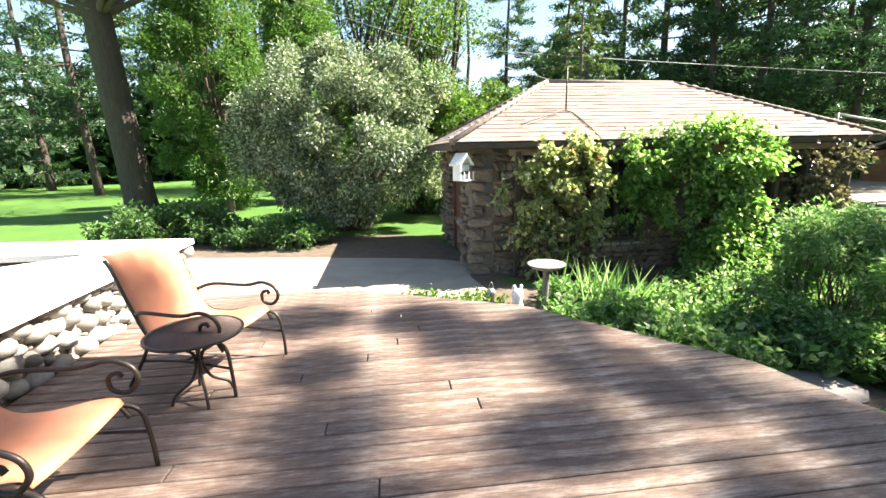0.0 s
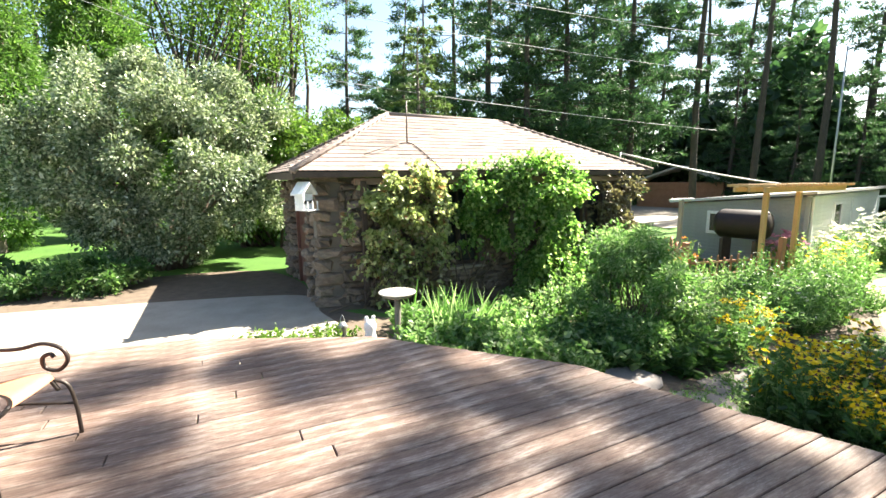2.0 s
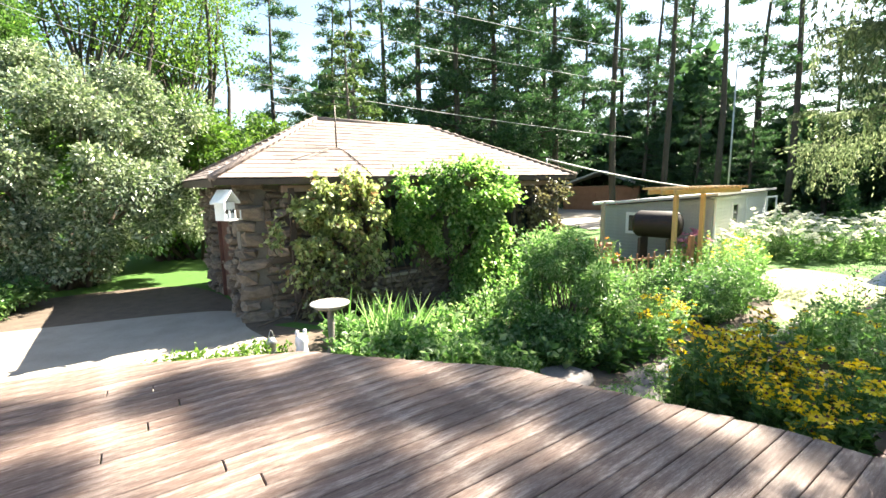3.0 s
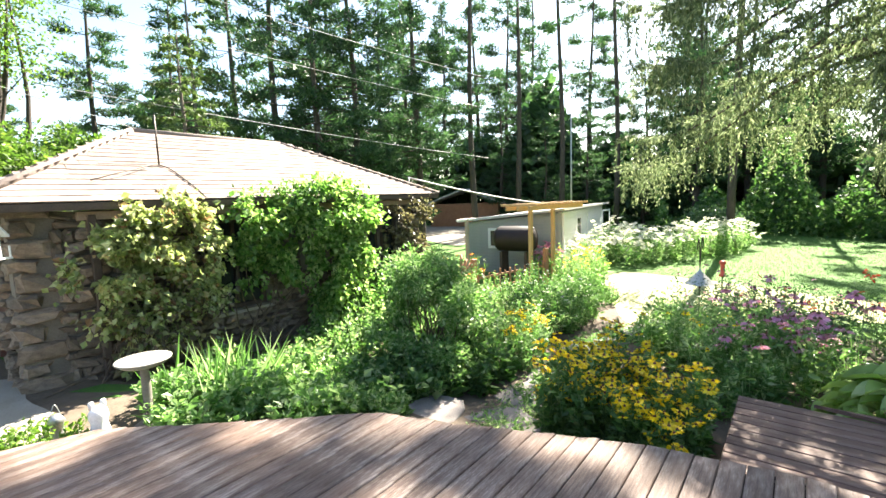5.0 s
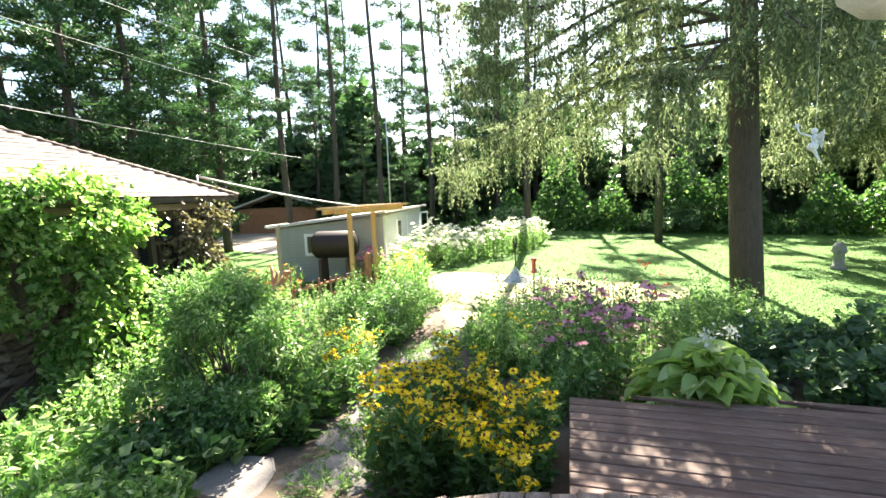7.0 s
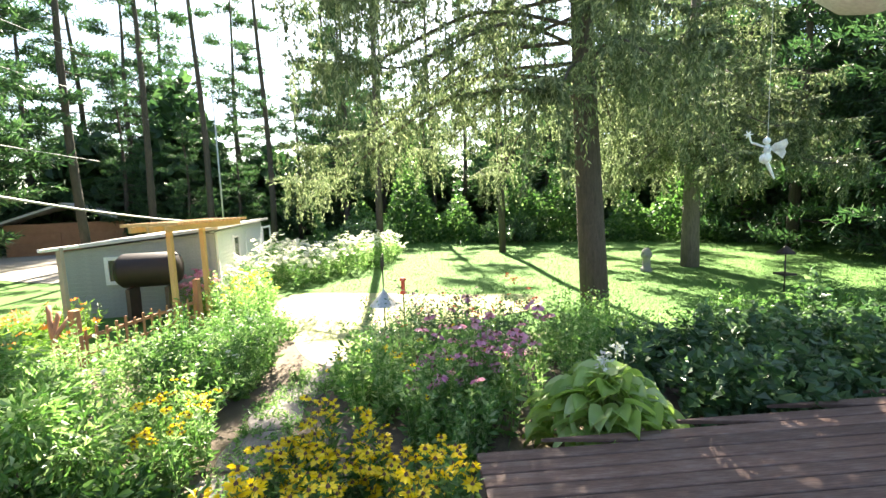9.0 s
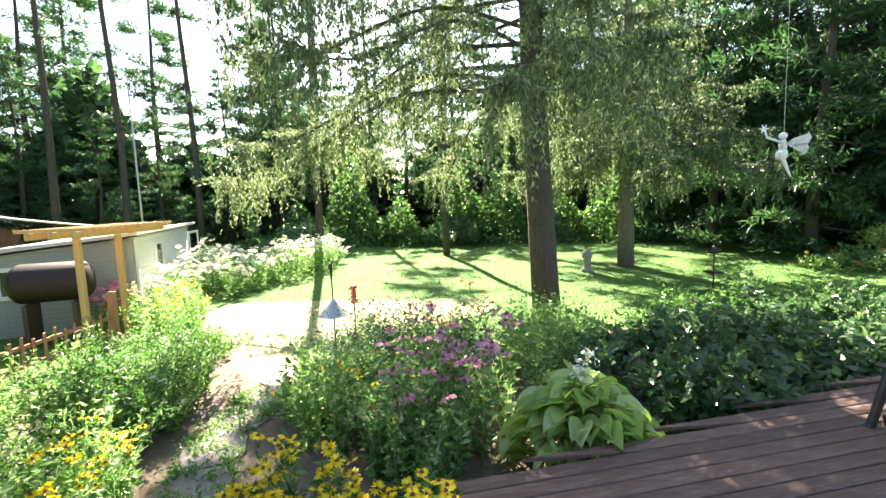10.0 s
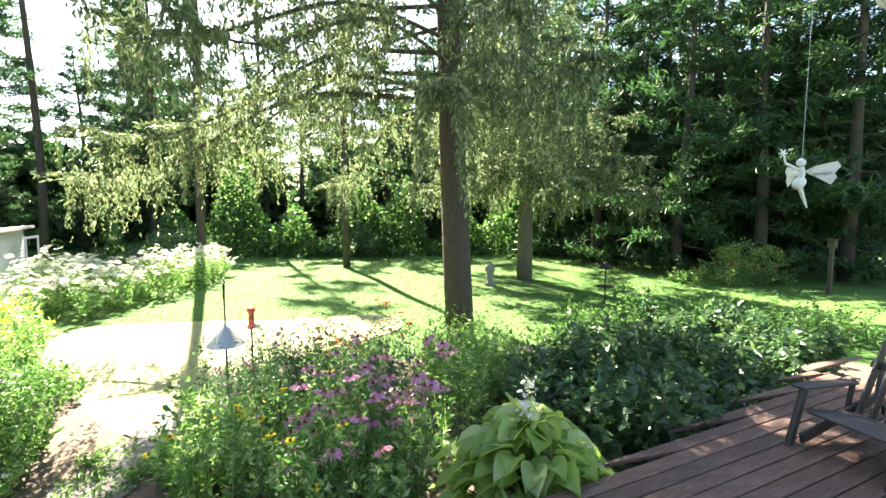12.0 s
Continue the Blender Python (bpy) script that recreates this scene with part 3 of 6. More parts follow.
    cover(E[2], E[3], r1, r2, True)
    for p, q in ((E[0], r1), (E[1], r2), (E[2], r2), (E[3], r1), (r1, r2)):
        n = int((q - p).length / 0.2)
        o = put("ridge_cap", tubes_mesh("ridge_cap", [([p + Vector((0, 0, 0.0)), q + Vector((0, 0, 0.0))], 0.055)], M_SHINGLE, 8), roof, inv)
    # eave boards, rafters' ends and posts before the front
    hp("fascia", box_bm(E[1].x - E[0].x, 0.03, 0.07, 0.004, ((E[0].x + E[1].x) / 2, E[0].y + .02, ze - 0.06)), M_FASCIA)
    hp("fascia", box_bm(0.03, E[3].y - E[0].y, 0.1, 0.004, (E[0].x + .02, (E[0].y + E[3].y) / 2, ze - 0.07)), M_FASCIA)
    hp("lintel", box_bm(5.9, 0.1, 0.1, 0.005, (3.95, Y0 - .1, 1.66)), surface("pinkish_beam", (0.3, 0.2, 0.16), (0.42, 0.3, 0.25), 4))
    for x in (1.12, 5.62, 6.7):
        hp("trellis_post", box_bm(0.08, 0.08, 2.1, 0.005, (x, Y0 - .16, 0.62)), M_FASCIA)
    # wire mast on the roof slope
    tube("mast", [inv @ Vector((2.13, 7.1, 2.3)), inv @ Vector((2.13, 7.1, 3.02))], 0.012, M_IRON, house)
    tube("mast", [inv @ Vector((7.1, 6.9, 1.85)), inv @ Vector((7.1, 6.9, 2.22))], 0.018, M_METAL, house)
    tube("roof_wire", [inv @ Vector(p) for p in spline([(1.2, 6.6, 2.08), (1.6, 6.75, 2.2), (2.13, 7.05, 2.32), (2.3, 6.6, 2.06), (2.36, 6.24, 1.84)], 5)], 0.008, M_IRON, house)


build_house()


# ---------------------------------------------------------------- trees and shrubs
def limb_lines(root, tips, rs, r0, sag=0.0):
    out = []
    for tip in tips:
        tip = Vector(tip)
        mid = root.lerp(tip, 0.5) + Vector(rs.normal(size=3)) * 0.06 * (tip - root).length + Vector((0, 0, sag))
        out.append((spline([root, mid, tip], 4), [r0 * (1 - 0.85 * i / 8) for i in range(9)]))
    return out


def leafy(name, x, y, label, category, mat, size, n_clump, n_leaf, clump_r, leaf, seed, lift=0.5, trunk_r=0.05, bark=None, group="", squash=None, stems=7, shell=0.5, ratio=0.6, taper=0.0):
    """A shrub or broad-leaved tree: trunk or stems, limbs, and a crown of leaf clumps. size: half widths x, y and the crown's height."""
    rs = np.random.default_rng(seed)
    ob = thing(name, x, y, gz(x, y), label, category, group, turn=0)
    sx, sy, h = size
    def shape(p):
        q = p.copy()
        zz = (q[:, 2] + 1) / 2
        bump = 1 + 0.22 * np.sin(3.1 * q[:, 0] + seed) * np.cos(2.7 * q[:, 1] + 2 * seed) + 0.12 * np.sin(6 * q[:, 2] + 5 * q[:, 0])
        wide = (1 - taper * zz)
        return np.stack([q[:, 0] * sx * bump * wide, q[:, 1] * sy * bump * wide, lift + zz * h * (0.9 + 0.1 * bump)], 1)
    base, off = clumps(n_clump, n_leaf, shape, rs, clump_r, shell)
    base[:, 2] = np.maximum(base[:, 2], 0.03)
    way = unit(off) + rs.normal(size=(n_leaf, 3)) * 0.5 + np.array([0, 0, -0.25])
    ln = leaf * rs.uniform(0.6, 1.3, n_leaf)
    put("foliage", leaf_mesh("foliage", base, way, ln, ln * ratio, mat, rs=rs), ob)
    tips = shape(ball_points(stems * 3, rs, 0.5))
    lines = []
    top = Vector((0, 0, max(lift, 0.15)))
    if trunk_r > 0.09:
        lines.append((spline([(0, 0, -0.2), (0.03, 0, lift * 0.5), (0, 0.02, lift + h * 0.25)], 4), [trunk_r * (1.25 - 0.06 * i) for i in range(9)]))
        put("trunk", tubes_mesh("trunk", lines, bark or M_BARK, 12), ob)
        lines = limb_lines(Vector((0, 0, lift + h * 0.2)), tips, rs, trunk_r * 0.45)
    else:
        for k, tp in enumerate(tips):
            lines += limb_lines(Vector((rs.normal() * 0.1 * sx, rs.normal() * 0.1 * sy, -0.05)), [tp], rs, trunk_r)
    put("stalkwork", tubes_mesh("stalkwork", lines, bark or M_TWIG, 5), ob)
    return ob


def pine(name, seed, height, bare, reach, n_tuft, label, mat=None, needle=0.36, trunk=0.22, full=None, tuft=(14, 0.16), step=(0.4, 0.85), extra=2):
    """A tall pine: straight trunk, whorls of limbs, and tufts of needles; below the height full its limbs are short and sparse."""
    rs = np.random.default_rng(seed)
    ob = tagged(new(name), label, "tree", "tall pines behind the garden")
    pts = [Vector((0.15 * math.sin(k * 0.9 + seed), 0.12 * math.cos(k * 0.7), height * k / 8 - 0.3)) for k in range(9)]
    put("trunk", tubes_mesh("trunk", [(pts, [trunk * (1.1 - 0.95 * k / 8) for k in range(9)])], M_BARKD, 9), ob)
    lines, base, way = [], [], []
    z = bare
    while z < height - 0.3:
        f = (z - bare) / (height - bare)
        r = reach * (1 - f) ** 0.6 * (0.55 + 0.45 * min(1, f * 5 + 0.3))
        thin = full is not None and z < full
        if full is not None and not thin:
            g = (z - full) / (height - full)
            r = reach * (1 - g) ** 0.6
        if thin:
            r = reach * 0.6
        for k in range(1 if thin else rs.integers(2, 5)):
            a = rs.uniform(0, 2 * math.pi)
            L = r * rs.uniform(0.5, 1.1)
            p0 = Vector((0, 0, z))
            tip = Vector((math.cos(a) * L, math.sin(a) * L, z + L * rs.uniform(-0.12, 0.25)))
            mid = p0.lerp(tip, 0.55) + Vector((0, 0, -0.08 * L))
            sp = spline([p0, mid, tip], 4)
            lines.append((sp, [0.045 * (1.15 - f) * (1 - 0.11 * i) for i in range(9)]))
            for _ in range(int(n_tuft * L / reach * (0.8 if thin else 1)) + extra):
                u = rs.uniform(0.3, 1.0)
                c = np.array(sp[min(8, int(u * 8))]) + rs.normal(size=3) * np.array([0.28, 0.28, 0.1]) * L * 0.3
                nn = tuft[0]
                d = unit(rs.normal(size=(nn, 3)) + np.array([math.cos(a), math.sin(a), 0.35]))
                base.append(np.repeat(c[None], nn, 0) + rs.normal(size=(nn, 3)) * np.array([tuft[1], tuft[1], tuft[1] * 0.4]))
                way.append(d)
        z += rs.uniform(0.8, 1.4) if thin else rs.uniform(*step)
    put("branchwork", tubes_mesh("branchwork", lines, M_BARKD, 5), ob)
    base, way = np.concatenate(base), np.concatenate(way)
    put("foliage", leaf_mesh("foliage", base, way, needle * rs.uniform(0.6, 1.3, len(base)), needle * 0.24, mat or L_PINE, rs=rs), ob)
    return ob


def shade_pad_pine(seed):
    """A very tall pine: long bare stem and a high crown of flat, well-parted needle pads. Added so that its unseen
    crown dapples the deck.
    """
    rs = np.random.default_rng(seed)
    ob = tagged(new("pine_tree"), "very tall slender pine added to dapple the deck, crown unseen", "tree", "tall pines behind the garden")
    pts = [Vector((0.12 * math.sin(k * 0.9), 0.1 * math.cos(k * 0.7), 29 * k / 8 - 0.3)) for k in range(9)]
    put("trunk", tubes_mesh("trunk", [(pts, [0.17 * (1.1 - 0.95 * k / 8) for k in range(9)])], M_BARKD, 9), ob)
    lines, base, way = [], [], []
    spots = []
    for k in range(62):
        # pads keep their distance from one another as projected along the sun
        best, gap = None, -1.0
        for _ in range(14):
            z = rs.uniform(18.4, 28.8)
            a = rs.uniform(0, 2 * math.pi)
            L = 2.9 * min(1.0, (29.6 - z) / 4.0) * rs.random() ** 0.5
            q = (math.sin(a) * L, (z - math.cos(a) * L) * 0.7)
            g = min([(q[0] - w[0]) ** 2 + (q[1] - w[1]) ** 2 for w in spots] + [99])
            if g > gap:
                best, gap = (z, a, L, q), g
        z, a, L, q = best
        spots.append(q)
        tip = Vector((math.cos(a) * L, math.sin(a) * L, z + 0.1 * L))
        lines.append((spline([(0, 0, z - 0.15), Vector((0, 0, z)).lerp(tip, 0.5) - Vector((0, 0, 0.05)), tip], 3), 0.018))
        nn = 420
        r = rs.uniform(0.25, 0.4)
        off = unit(rs.normal(size=(nn, 3))) * (rs.random((nn, 1)) ** 0.45) * np.array([r * 1.25, r * 1.25, r * 0.75])
        base.append(np.array(tip)[None] + off)
        way.append(off + rs.normal(size=(nn, 3)) * 0.2 + np.array([0, 0, 0.1]))
    put("branchwork", tubes_mesh("branchwork", lines, M_BARKD, 5), ob)
    base, way = np.concatenate(base), np.concatenate(way)
    put("foliage", leaf_mesh("foliage", base, way, 0.2 * rs.uniform(0.6, 1.3, len(base)), 0.07, L_PINE, rs=rs), ob)
    return ob


def conifer(name, x, y, seed, height, reach, skirt, label, mat, n_branch, twigs, needles, nlen, droop=0.25, hang=0.0, lean=(0.0, 0.0), trunk=0.25, bark=None, twig_w=0.3, z0=None, group="", lean_out=None):
    """A spruce: whorled limbs that sag, with rows of side twigs, hanging where hang is given, clothed in needles."""
    rs = np.random.default_rng(seed)
    ob = thing(name, x, y, gz(x, y) if z0 is None else z0, label, "tree", group)
    axis = lambda z: Vector((lean[0] * z, lean[1] * z, z))
    zs = [height * k / 10 for k in range(11)]
    put("trunk", tubes_mesh("trunk", [([axis(-0.3)] + [axis(z) + Vector((0.02 * math.sin(z * 2), 0.02 * math.cos(z * 3), 0)) for z in zs[1:]], [trunk * (1.12 - 0.98 * k / 10) for k in range(11)])], bark or M_BARK, 14), ob)
    lines, base, way, ln = [], [], [], []
    for i in range(n_branch):
        f = (i + rs.random()) / n_branch
        z = skirt + (height - skirt) * f ** 1.5
        L = reach * (1 - f) ** 0.75 * rs.uniform(0.75, 1.1) + 0.2
        a = i * 2.4 + rs.uniform(-0.4, 0.4)
        if lean_out:
            L *= 0.8 + 0.38 * math.cos(a - radians(lean_out))
        p0 = axis(z)
        dr = Vector((math.cos(a), math.sin(a), 0))
        p1 = p0 + dr * L * 0.4 + Vector((0, 0, 0.06 * L - droop * L * 0.2))
        p2 = p0 + dr * L * 0.8 + Vector((0, 0, -droop * L * 0.8))
        p3 = p0 + dr * L + Vector((0, 0, -droop * L * 0.75))
        sp = spline([p0, p1, p2, p3], 5)
        lines.append((sp, [max(0.005, 0.05 * (L / reach) * (1 - 0.058 * k)) for k in range(16)]))
        for _ in range(max(4, int(twigs * L / reach * (1.0 if f < 0.4 else 0.55)))):
            u = rs.uniform(0.15, 1.0)
            k = u * 15
            q = sp[int(k)].lerp(sp[min(15, int(k) + 1)], k % 1)
            s = 1 if rs.random() < 0.5 else -1
            sd = Vector((-dr.y, dr.x, 0)) * s
            tl = L * twig_w * (1.15 - u * 0.7) * rs.uniform(0.5, 1.2)
            t1 = q + (sd * 0.7 + dr * 0.6) * tl
            t1.z -= tl * 0.15
            if hang and rs.random() < 0.8:
                hl = hang * rs.uniform(0.3, 1.3)
                path = [q, q.lerp(t1, 0.5) + Vector((0, 0, 0.0)), t1 * 0.5 + q * 0.5 + Vector((sd.x * 0.06, sd.y * 0.06, -hl))]
            else:
                path = [q, q.lerp(t1, 0.5) + Vector((0, 0, 0.03)), t1]
            nn = needles
            uu = rs.random(nn)
            P = np.array([np.array(path[0]), np.array(path[1]), np.array(path[2])])
            pts = np.where((uu < 0.35)[:, None], P[0] + (P[1] - P[0]) * (uu / 0.35)[:, None], P[1] + (P[2] - P[1]) * ((uu - 0.35) / 0.65)[:, None])
            dirn = P[2] - P[1]
            dirn = dirn / (np.linalg.norm(dirn) + 1e-6)
            base.append(pts + rs.normal(size=(nn, 3)) * 0.012)
            way.append(unit(dirn[None] * 1.0 + rs.normal(size=(nn, 3)) * 0.45))
    put("branchwork", tubes_mesh("branchwork", lines, M_BARKD, 5), ob)
    base, way = np.concatenate(base), np.concatenate(way)
    put("foliage", leaf_mesh("foliage", base, way, nlen * rs.uniform(0.6, 1.3, len(base)), nlen * 0.3, mat, rs=rs), ob)
    return ob


def build_trees():
    # by the concrete walk and the lawn beyond
    t = leafy("shrub", -1.95, 11.5, "tall rounded shrub with glossy green leaves, highlights painted whitish", "shrub", L_LILAC, (2.3, 2.0, 4.9), 150, 95000, 0.4, 0.085, 21, shell=0.65, lift=0.0, trunk_r=0.06, stems=8)
    leafy("shrub", 0.2, 14.2, "light green leafy shrub behind the stone house", "shrub", L_TREE, (2.3, 1.9, 4.2), 80, 22000, 0.5, 0.13, 22, lift=0.4, trunk_r=0.05)
    leafy("shrub", 2.9, 15.5, "light green leafy shrub behind the stone house", "shrub", L_TREE, (2.3, 1.9, 4.0), 80, 22000, 0.5, 0.13, 26, lift=0.4, trunk_r=0.05)
    leafy("cedar_tree", -6.6, 16.6, "dense bright green cedar tree reaching to the lawn", "tree", L_CEDAR, (2.6, 2.2, 10.5), 230, 80000, 0.36, 0.13, 23, shell=0.75, lift=0.1, trunk_r=0.14, ratio=0.35, taper=0.75, stems=10, group="green cedars")
    leafy("cedar_tree", -4.2, 19.6, "dense bright green cedar tree reaching to the lawn", "tree", L_CEDAR, (2.6, 2.2, 9.5), 200, 60000, 0.4, 0.15, 24, shell=0.75, lift=0.1, trunk_r=0.14, ratio=0.35, taper=0.7, stems=10, group="green cedars")
    # big trunk on the lawn
    big = thing("big_tree", -9.6, 16.7, gz(-9.6, 16.7), "large old tree with thick grey dappled trunk", "tree")
    pts = [(0, 0, -0.3), (-0.05, 0, 0.5), (-0.15, 0, 2.0), (-0.3, 0, 4.0), (-0.45, 0, 7), (-0.5, 0, 10), (-0.4, 0, 14)]
    # dark bark copy puts the shade on this trunk into its colour
    put("trunk", tubes_mesh("trunk", [(spline(pts, 3), [0.72, 0.63, 0.56, 0.52, 0.5, 0.49, 0.48, 0.47, 0.46, 0.45, 0.44, 0.42, 0.4, 0.38, 0.35, 0.32, 0.28, 0.22, 0.12])], M_BARKD, 18), big)
    rs = np.random.default_rng(31)
    tips = [(rs.uniform(-5, 5), rs.uniform(-4, 4), rs.uniform(6.5, 12)) for _ in range(16)]
    put("branchwork", tubes_mesh("branchwork", limb_lines(Vector((-0.45, 0, 6.5)), tips, rs, 0.12), M_BARK, 6), big)
    cb = np.array(tips)[rs.integers(0, 16, 9000)] + rs.normal(size=(9000, 3)) * np.array([1.1, 1.1, 0.7])
    put("foliage", leaf_mesh("foliage", cb, rs.normal(size=(9000, 3)), 0.16, 0.1, L_TREE, rs=rs), big)
    # dark multi-stemmed tree against the sky
    for (x, y, s, h) in ((-2.0, 27.0, 41, 15), (2.0, 31, 42, 16), (-8.5, 29, 43, 13)):
        rs = np.random.default_rng(s)
        ob = thing("broad_tree", x, y, gz(x, y), "tall many-stemmed tree with airy yellow-green crown", "tree", "airy broad-leaved trees")
        tips = [(rs.uniform(-4.2, 4.2), rs.uniform(-3, 3), rs.uniform(0.55, 1.0) * h) for _ in range(34)]
        put("stalkwork", tubes_mesh("stalkwork", limb_lines(Vector((0, 0, -0.2)), tips[:9], rs, 0.22) + limb_lines(Vector((0, 0, h * 0.35)), tips[9:], rs, 0.08), M_BARKD, 7), ob)
        n = 9000
        cb = np.array(tips)[rs.integers(0, 34, n)] + rs.normal(size=(n, 3)) * np.array([0.85, 0.85, 0.6])
        put("foliage", leaf_mesh("foliage", cb, rs.normal(size=(n, 3)) + np.array([0, 0, -0.4]), 0.2, 0.13, L_TREE, rs=rs), ob)
    # young spruce behind the house
    conifer("young_spruce", 4.9, 12.9, 51, 6.9, 2.0, 0.3, "pale green young spruce behind the stone house", L_YSPRUCE, 90, 60, 14, 0.14, droop=0.0, trunk=0.1, twig_w=0.4)
    conifer("young_spruce", 7.6, 18.4, 52, 11.5, 2.5, 0.5, "pale green young spruce behind the stone house", L_YSPRUCE, 80, 55, 12, 0.19, droop=0.0, trunk=0.12, twig_w=0.4)
    # the big weeping spruce on the lawn
    # trunk takes the dark bark copy, its backlit side put into colour
    conifer("weeping_spruce", 10.2, -3.04, 61, 19.0, 6.0, 4.7, "tall spruce with bare trunk and drooping grey-green branches", L_SPRUCE, 96, 125, 28, 0.1, droop=0.22, hang=1.0, lean_out=62, lean=(0.0, 0.048), trunk=0.27, bark=M_BARKD, twig_w=0.24)
    conifer("weeping_spruce", 17.4, -9.75, 62, 16.0, 5.2, 4.2, "spruce with bare grey trunk and drooping branches", L_SPRUCE, 84, 100, 24, 0.15, droop=0.2, hang=0.9, trunk=0.3, twig_w=0.28)
    # tall pines
    a = pine("pine_tree", 71, 20, 3.5, 4.2, 16, "tall pine with dark trunk and open crown", tuft=(15, 0.17))
    b = pine("pine_tree", 72, 27, 8.0, 3.0, 2, "tall slender pine with sparse limbs", full=18.5, trunk=0.2, tuft=(36, 0.2), step=(0.7, 1.3))
    c = pine("pine_tree", 73, 17, 0.5, 4.4, 16, "dark bushy pine clothed to the ground")
    # added shade caster: kind d crowns stand above view, sunward of the deck
    d4 = shade_pad_pine(74)
    def polar(az, d):
        return 0.1 + d * math.cos(radians(az)), 0.3 + d * math.sin(radians(az))
    rs = np.random.default_rng(77)
    first = {}
    for kind, az, d, s in (("b", 34.5, 29, 1.0), ("a", 41.6, 27, 1.0), ("a", 49.6, 25, 1.0), ("c", 54, 24, 1.0), ("a", 58.5, 27, 1.1), ("c", 46, 31, 1.0), ("c", 63, 30, 1.1), ("b", 28.7, 33, 1.0), ("d", 4.9, 23.4, 1.0), ("d", -9.6, 24.2, 1.0), ("b", 8.4, 42.0, 1.0), ("a", 20, 46, 1.2), ("a", 27, 54, 1.4), ("b", 23.6, 33, 1.0), ("b", 17.2, 34, 1.0), ("a", 8.5, 33, 0.9), ("c", 31, 40, .75), ("c", 25.5, 36, .55), ("c", 20.5, 37, .6), ("c", 14, 38, .75), ("c", 9, 37, .8), ("a", 4, 40, 1.0), ("c", -1, 38, .8), ("a", -6, 41, 1), ("c", -11, 36, 0.9), ("a", -16, 40, 1), ("c", -20, 36, 0.9), ("a", -26, 48, 1.2), ("c", -31, 46, 1.2), ("c", -36, 30, 1), ("a", -41, 33, 1.1), ("c", -45, 29, 1.0), ("c", -34, 44, 1.2), ("c", -40, 27, 1.1), ("c", -48, 24, 1.05), ("c", -55, 24, 1.1), ("c", -28, 46, 1.3), ("c", -62, 24, 1.1), ("c", -22, 46, 1.2), ("a", 30, 47, 1.2), ("a", 38, 50, 1.2), ("c", -50, 31, 1), ("a", -55, 30, 1), ("c", -60, 27, 1), ("c", -65, 29, 1), ("a", -71, 27, 1), ("c", 69, 36, 1), ("a", 76, 38, 1), ("c", 84, 40, .8), ("a", 112, 42, 1), ("c", 119, 45, 1), ("c", 126, 38, 1), ("a", 132, 44, 1), ("c", 104, 44, .8), ("b", -12, 39, 1.0), ("b", -2, 39, 1.0), ("a", 10, 51, 1.4), ("a", 34, 53, 1.4), ("a", 43, 44, 1.3), ("a", 52, 40, 1.3), ("a", -24, 50, 1.4), ("a", -33, 36, 1.2), ("c", -52, 29, 1.4), ("c", -44, 33, 1.5), ("c", -58, 28, 1.4), ("c", -48, 38, 1.6), ("c", -37, 37, 1.4), ("a", 123, 31, 1.0), ("c", 43, 33, 1.0)):
        x, y = polar(az, d)
        src = {"a": a, "b": b, "c": c, "d": d4}[kind]
        m = pose(x, y, gz(x, y), 0, 0, 0 if kind == "d" else rs.uniform(0, 360)) @ Matrix.Diagonal((s, s, s, 1))
        if kind not in first:
            src.matrix_basis = m
            first[kind] = True
        else:
            o = copy_thing(src, pose(x, y, gz(x, y), 0, 0, 180 if kind == "d" else rs.uniform(0, 360)))
            o.scale = (s, s, s)
    # thick undergrowth that closes the far side
    n = 95000
    rs = np.random.default_rng(78)
    az = np.radians(rs.uniform(-80, 140, n))
    d = rs.uniform(43, 58, n)
    x, y = d * np.cos(az), d * np.sin(az)
    hh = 8.0 + 3.0 * np.sin(az * 17) + 2.5 * np.sin(az * 41 + 2) + 4.0 * (az < -0.4)
    z = ground_z(x, y) + rs.random(n) * np.clip(hh, 4.0, 16)
    tagged(put("far_woods", leaf_mesh("far_woods", np.stack([x, y, z], 1), rs.normal(size=(n, 3)), 1.3, 0.9, L_PINE, rs=rs)), "dark far woods closing the view", "woods", kind="stuff")
    # lighter leafy undergrowth before them, behind the lawn
    n = 34000
    az = np.radians(rs.uniform(-62, 13, n))
    d = rs.uniform(29, 36, n)
    x, y = d * np.cos(az), d * np.sin(az)
    hh = np.clip(2.8 + 1.8 * np.sin(az * 23 + 1) + 1.6 * np.sin(az * 57), 0.7, 7)
    z = ground_z(x, y) + rs.random(n) ** 1.3 * hh
    tagged(put("undergrowth", leaf_mesh("undergrowth", np.stack([x, y, z], 1), rs.normal(size=(n, 3)), 0.32, 0.22, L_MID, rs=rs)), "green leafy undergrowth along the wood's edge", "undergrowth", kind="stuff")


build_trees()


